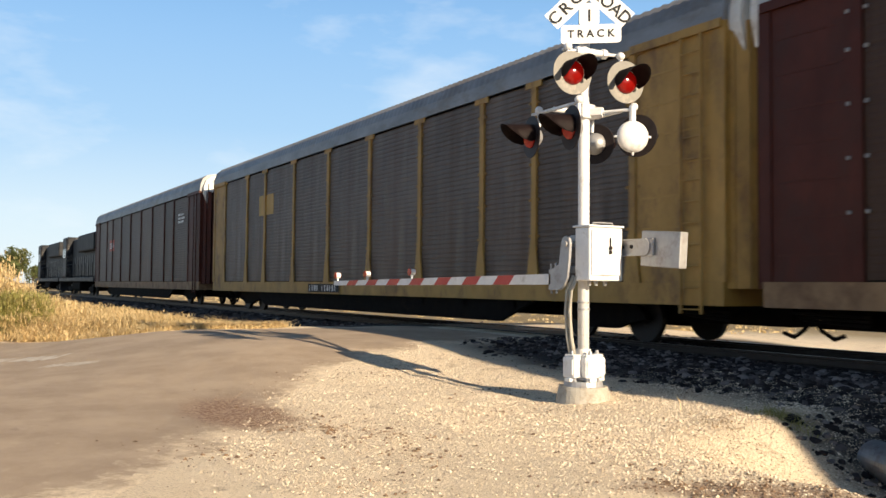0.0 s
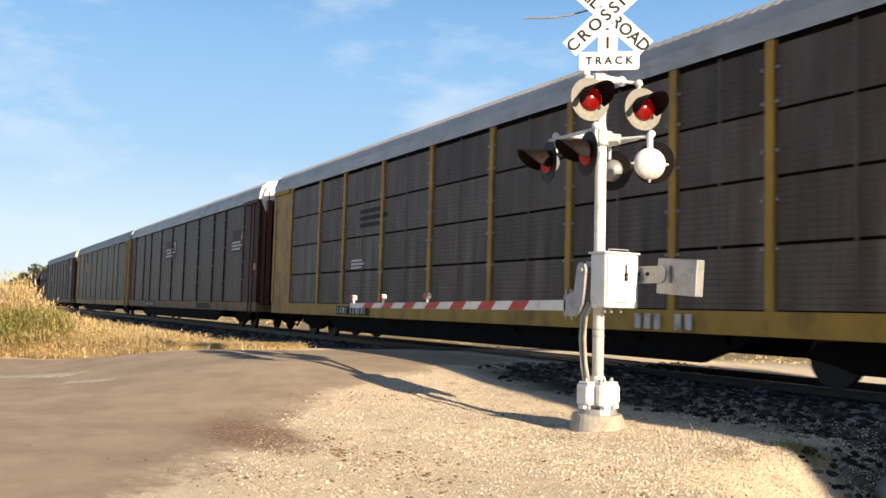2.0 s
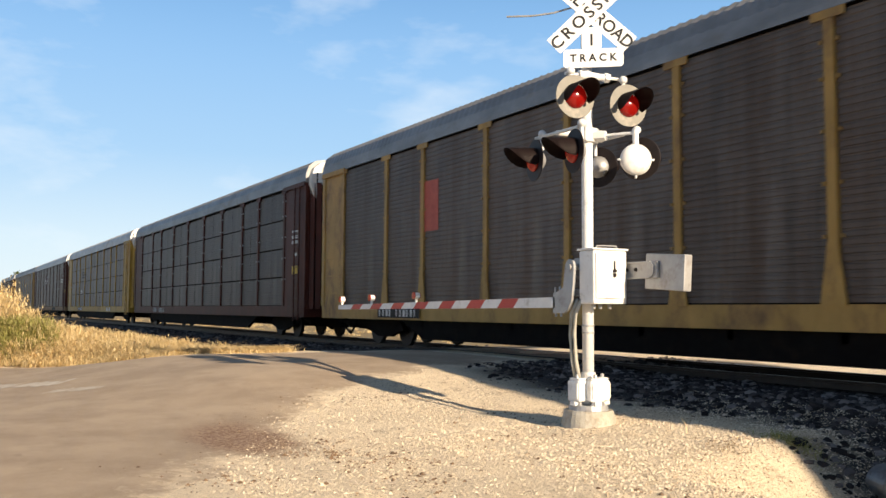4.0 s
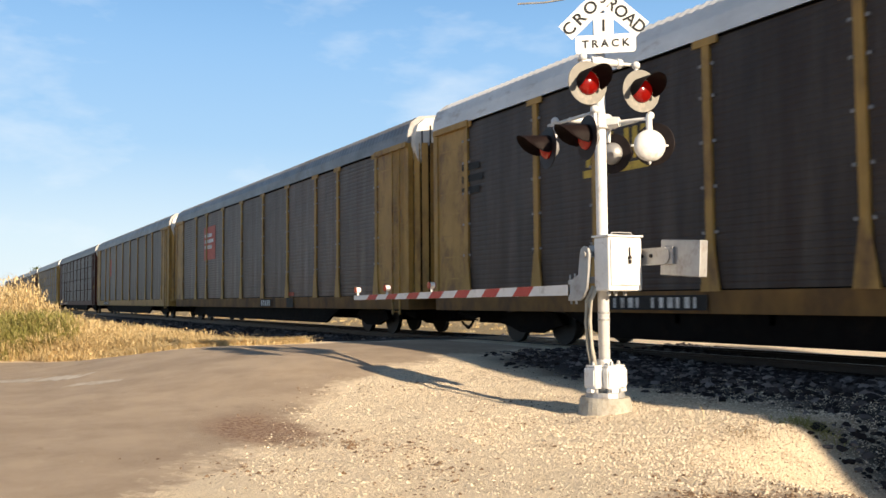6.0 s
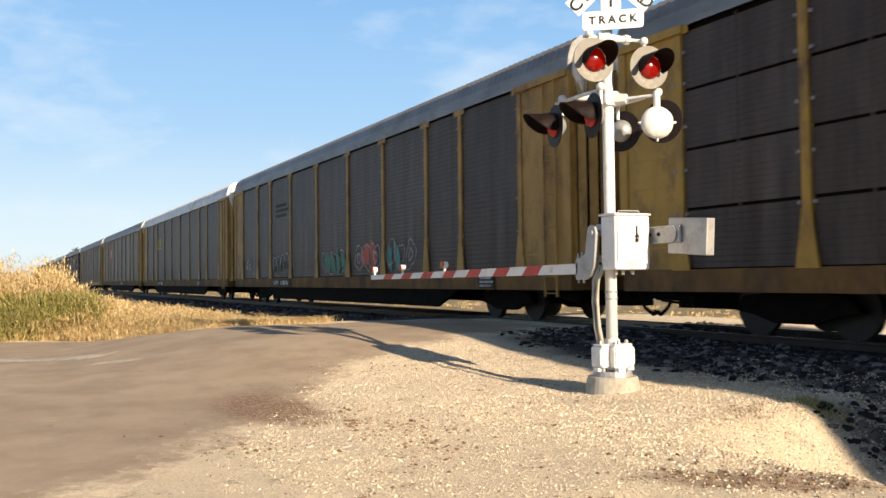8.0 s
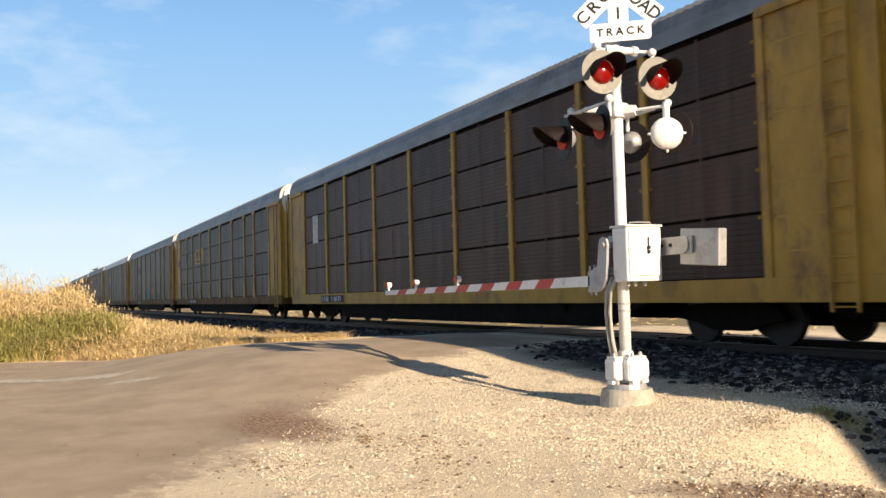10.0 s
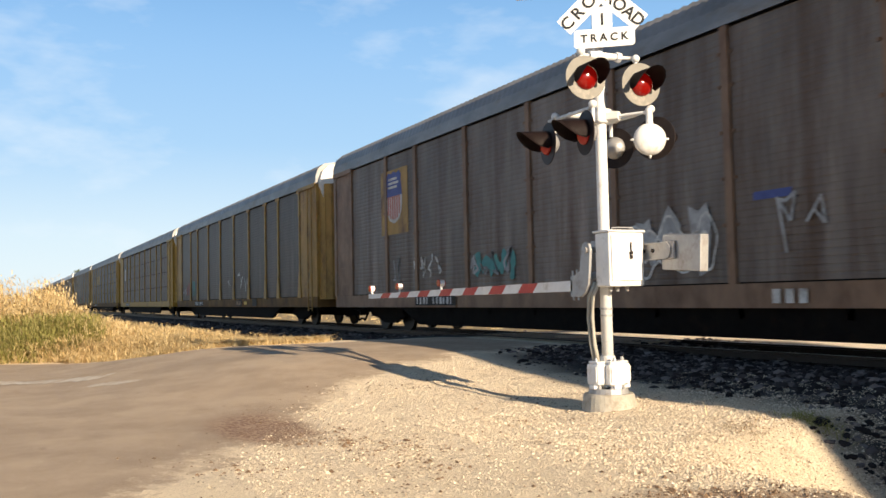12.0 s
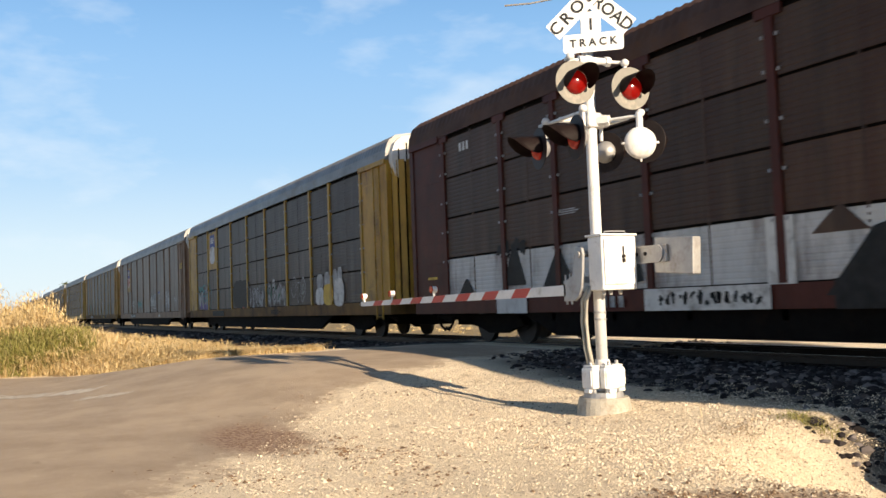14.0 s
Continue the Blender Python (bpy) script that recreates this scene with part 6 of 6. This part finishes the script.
def blades(name, places, material, label, category, seed, width=0.012, lean=0.35):
    """Grass: each blade is a bent, tapering strip. places: x, y, height."""
    rng = np.random.RandomState(seed)
    verts, faces = [], []
    for x, y, h, up in places:
        z = ground_z(x, y) - 0.02 + up
        a = rng.uniform(0, 6.3)
        d = np.array([math.cos(a), math.sin(a)])
        s = np.array([-d[1], d[0]]) * width * rng.uniform(0.6, 1.4)
        b = h * lean * rng.uniform(0.2, 1.4)
        k = len(verts)
        for f, w, up in ((0, 1.0, 0), (0.4, 0.9, 0.55), (1.0, 0.12, 1.0)):
            p = np.array([x, y]) + d * b * f * f
            verts.append((*(p - s * w), z + h * up * (1 - 0.12 * f)))
            verts.append((*(p + s * w), z + h * up * (1 - 0.12 * f)))
        faces += [(k, k + 1, k + 3, k + 2), (k + 2, k + 3, k + 5, k + 4)]
    ob = pydata(name, verts, faces, material)
    return tagged(ob, label, category, kind="stuff")


def weed_places(n, x0, x1, y0, y1, height, seed, test=None):
    """Blades in loose clumps: x, y, height."""
    rng = np.random.RandomState(seed)
    out = []
    for _ in range(n // 11):
        cx = x0 + (x1 - x0) * rng.uniform() ** 1.4
        cy = rng.uniform(y0, y1)
        if test is None or test(cx, cy, rng):
            top = height(cx, cy) * rng.uniform(0.45, 1.15)
            spread = 0.05 + 0.10 * rng.uniform()
            for _ in range(11):
                h = top * rng.uniform(0.35, 1.1)
                if h > 0.05:
                    out.append((cx + rng.normal(0, spread), cy + rng.normal(0, spread), min(h, 0.7), 0.0))
    return out


def leafy_places(n, x0, x1, y0, y1, height, seed, test=None):
    """Small side leaves and seed heads at all heights of the stand."""
    rng = np.random.RandomState(seed)
    out = []
    for _ in range(n // 16):
        cx = x0 + (x1 - x0) * rng.uniform() ** 1.4
        cy = rng.uniform(y0, y1)
        if test is None or test(cx, cy, rng):
            top = height(cx, cy) * rng.uniform(0.7, 1.05)
            for _ in range(16):
                h = rng.uniform(0.07, 0.22)
                out.append((cx + rng.normal(0, 0.13), cy + rng.normal(0, 0.13), h, max(0.0, (top - h) * rng.uniform() ** 0.7)))
    return out


def bank_height(x, y):
    """How tall the weeds stand: high in the field, low towards the track."""
    clump = 0.85 + 0.45 * noise.noise((x * 0.6, y * 0.6, 3)) + 0.35 * noise.noise((x * 1.7, y * 1.7, 13))
    top = float(np.interp(y, [-8, 1.3, 1.9, 2.4, 3.0, 3.8, 4.5, 6.5, 8.3], [2.4, 2.35, 2.0, 1.4, 1.15, 0.9, 0.72, 0.58, 0.46]))
    rise = 0.25 + 0.75 * smooth(0.1, 2.6, road_edges(y)[0] - x)
    return max(0.12, top * rise - ground_z(x, y)) * clump


def on_bank(x, y, r):
    xl, xr = road_edges(y)
    return x < xl - 0.15 + 0.35 * noise.noise((y * 1.3, 1, 0)) and y < 7.75 - 0.25 * max(0.0, x + 22.5) and noise.noise((x * 1.1, y * 1.1, 7)) > r.uniform(-1.1, 0.25)


blades("dry_weeds", weed_places(22000, -18.6, -25, 0, 8.9, bank_height, 15, on_bank) + leafy_places(60000, -18.8, -24.9, 0, 8.8, bank_height, 25, on_bank), M["dry_grass"], "dry straw-coloured weeds on the bank by the track", "dry grass", 6, 0.0065, 2.0)
blades("dry_weeds", leafy_places(120000, -25.4, -34, -4, 6.5, bank_height, 5, on_bank) + leafy_places(22000, -33, -75, -7, 8.0, bank_height, 7, on_bank), M["dry_grass"], "tall dry field weeds", "dry grass", 8, 0.010, 1.9)
blades("brown_weeds", weed_places(26000, -18.8, -34, -4, 8.8, lambda x, y: bank_height(x, y) * 0.6, 9, lambda x, y, r: on_bank(x, y, r) and noise.noise((x * 0.7, y * 0.7, 4)) > 0), M["brown_weed"], "brown dead weeds on the bank", "dry grass", 10, 0.016, 0.7)
blades("green_weeds", leafy_places(64000, -23.9, -25.9, -5, 2.6, lambda x, y: min(1.25, bank_height(x, y) * 1.1), 11, lambda x, y, r: noise.noise((x * 0.35, y * 0.35, 9)) > -0.4 - r.uniform(0, 0.3)), M["green_grass"], "green weeds growing at the foot of the dry stand", "grass", 12, 0.008, 1.8)
blades("grass_tuft", [(-6.2 + random.gauss(0, 0.17), 7.62 + random.gauss(0, 0.08), random.uniform(0.03, 0.11), 0.0) for _ in range(320)], M["green_grass"], "low spreading grass tuft in the gravel", "grass", 13, 0.005, 2.2)
blades("grass_tuft", [(-6.3 + random.gauss(0, 0.16), 6.75 + random.gauss(0, 0.10), random.uniform(0.02, 0.06), 0.0) for _ in range(160)], M["brown_weed"], "flat brown dead tuft in the gravel", "grass", 18, 0.005, 2.5)
blades("dry_stalk", [(-7.1, 7.05, 0.22, 0.0), (-6.55, 7.2, 0.09, 0.0), (-6.5, 7.22, 0.07, 0.0)], M["dry_grass"], "thin dry stalks in the gravel", "dry grass", 14, 0.004, 0.3)
blades("far_weeds", weed_places(6000, -19, -110, 19, 30, lambda x, y: 0.13, 16, lambda x, y, r: off_road(x, y, r)), M["dry_grass"], "dry grass beyond the track", "dry grass", 17, 0.03)


def faded_line(x0, y0, x1, y1, w, seed):
    """A worn strip of old road paint, broken into flakes."""
    rng = random.Random(seed)
    a, b = Vector((x0, y0)), Vector((x1, y1))
    d = (b - a).normalized()
    s = Vector((-d.y, d.x))
    bm = bmesh.new()
    n = 40
    for i in range(n):
        if rng.random() < 0.94:
            f0, f1 = i / n, (i + 1.0) / n
            o, ww = rng.uniform(-0.25, 0.25) * w, w * rng.uniform(0.5, 1.0)
            vs = []
            for f, e in ((f0, -1), (f1, -1), (f1, 1), (f0, 1)):
                p = a + (b - a) * f + s * (o + e * ww / 2)
                vs.append(bm.verts.new((p.x, p.y, ground_z(p.x, p.y) + 0.0185)))
            bm.faces.new(vs)
    ob = link_mesh("road_marking", to_mesh("road_marking", bm, M["old_paint"]))
    tagged(ob, "faded pale line of old road paint", "road marking", kind="structure")


faded_line(-18.6, -1.0, -16.5, 1.96, 0.75, 1)
faded_line(-15.4, 1.6, -14.88, 2.3, 0.4, 2)


def culvert(x, y, z):
    bm = bmesh.new()
    seg, n, rings = 28, 26, []
    for j in range(n):
        r = 0.175 + (0.014 if j % 2 else -0.008)
        rings.append([bm.verts.new((r * math.cos(a), -0.035 * j, r * math.sin(a))) for a in [2 * math.pi * k / seg for k in range(seg)]])
    for r0, r1 in zip(rings, rings[1:]):
        for k in range(seg):
            bm.faces.new((r0[k], r0[(k + 1) % seg], r1[(k + 1) % seg], r1[k]))
    bmesh.ops.solidify(bm, geom=bm.faces[:], thickness=0.008)
    me = to_mesh("culvert_pipe", bm, M["pipe"])
    ob = link_mesh("culvert_pipe", me)
    ob.matrix_basis = pose(x, y, z, 0, 0, 60)
    tagged(ob, "galvanised corrugated culvert pipe end in the gravel", "pipe")


culvert(-5.53, 8.08, -0.27)


def tree(x, y, h, seed):
    rng = random.Random(seed)
    t = empty("tree", pose(x, y, ground_z(x, y)), "small green roadside tree far along the track", "tree", "far trees")
    bm = bmesh.new()
    rod(bm, (0, 0, 0), (0, 0, h * 0.6), h * 0.03, h * 0.015, 8)
    for k in range(7):
        a = rng.uniform(0, 6.3)
        z = h * rng.uniform(0.3, 0.6)
        rod(bm, (0, 0, z), (h * 0.25 * math.cos(a), h * 0.25 * math.sin(a), z + h * 0.25), h * 0.012, h * 0.004, 6)
    part("trunk", bm, M["bark"], t)
    nr = np.random.RandomState(seed)
    verts, faces = [], []
    centres = [(nr.normal(0, h * 0.16), nr.normal(0, h * 0.16), h * nr.uniform(0.4, 0.92), h * nr.uniform(0.10, 0.2)) for _ in range(16)]
    for cx, cy, cz, cr in centres:
        for _ in range(70):
            v = nr.normal(0, 1, 3)
            v = v / np.linalg.norm(v) * cr * nr.uniform(0.5, 1.05) + (cx, cy, cz)
            e1, e2 = nr.normal(0, h * 0.022, 3), nr.normal(0, h * 0.022, 3)
            k = len(verts)
            verts += [tuple(v - e1), tuple(v + e2), tuple(v + e1), tuple(v - e2)]
            faces.append((k, k + 1, k + 2, k + 3))
    pydata("crown", verts, faces, M["leaf"], t)


for x, y, h, s in ((-215, 17.6, 9.0, 1), (-235, 17.2, 8.0, 2), (-262, 17.8, 9.5, 3), (-190, 18.2, 4.5, 4), (-205, 20.5, 4.5, 5), (-300, 18.5, 8, 6)):
    tree(x, y, h, s)


# ---- what moves ----
def motions():
    for thing, back in TRAIN:
        rows = []
        for i in range(15):
            t = float(i)
            along = -19.68 + 25.569 * t - 0.025 * t * t      # metres of the reference coupling past the camera's foot, towards -X
            rows.append((t, pose(back - along, TRACK_Y, RAIL_Z)))
        walk(thing, rows)


motions()
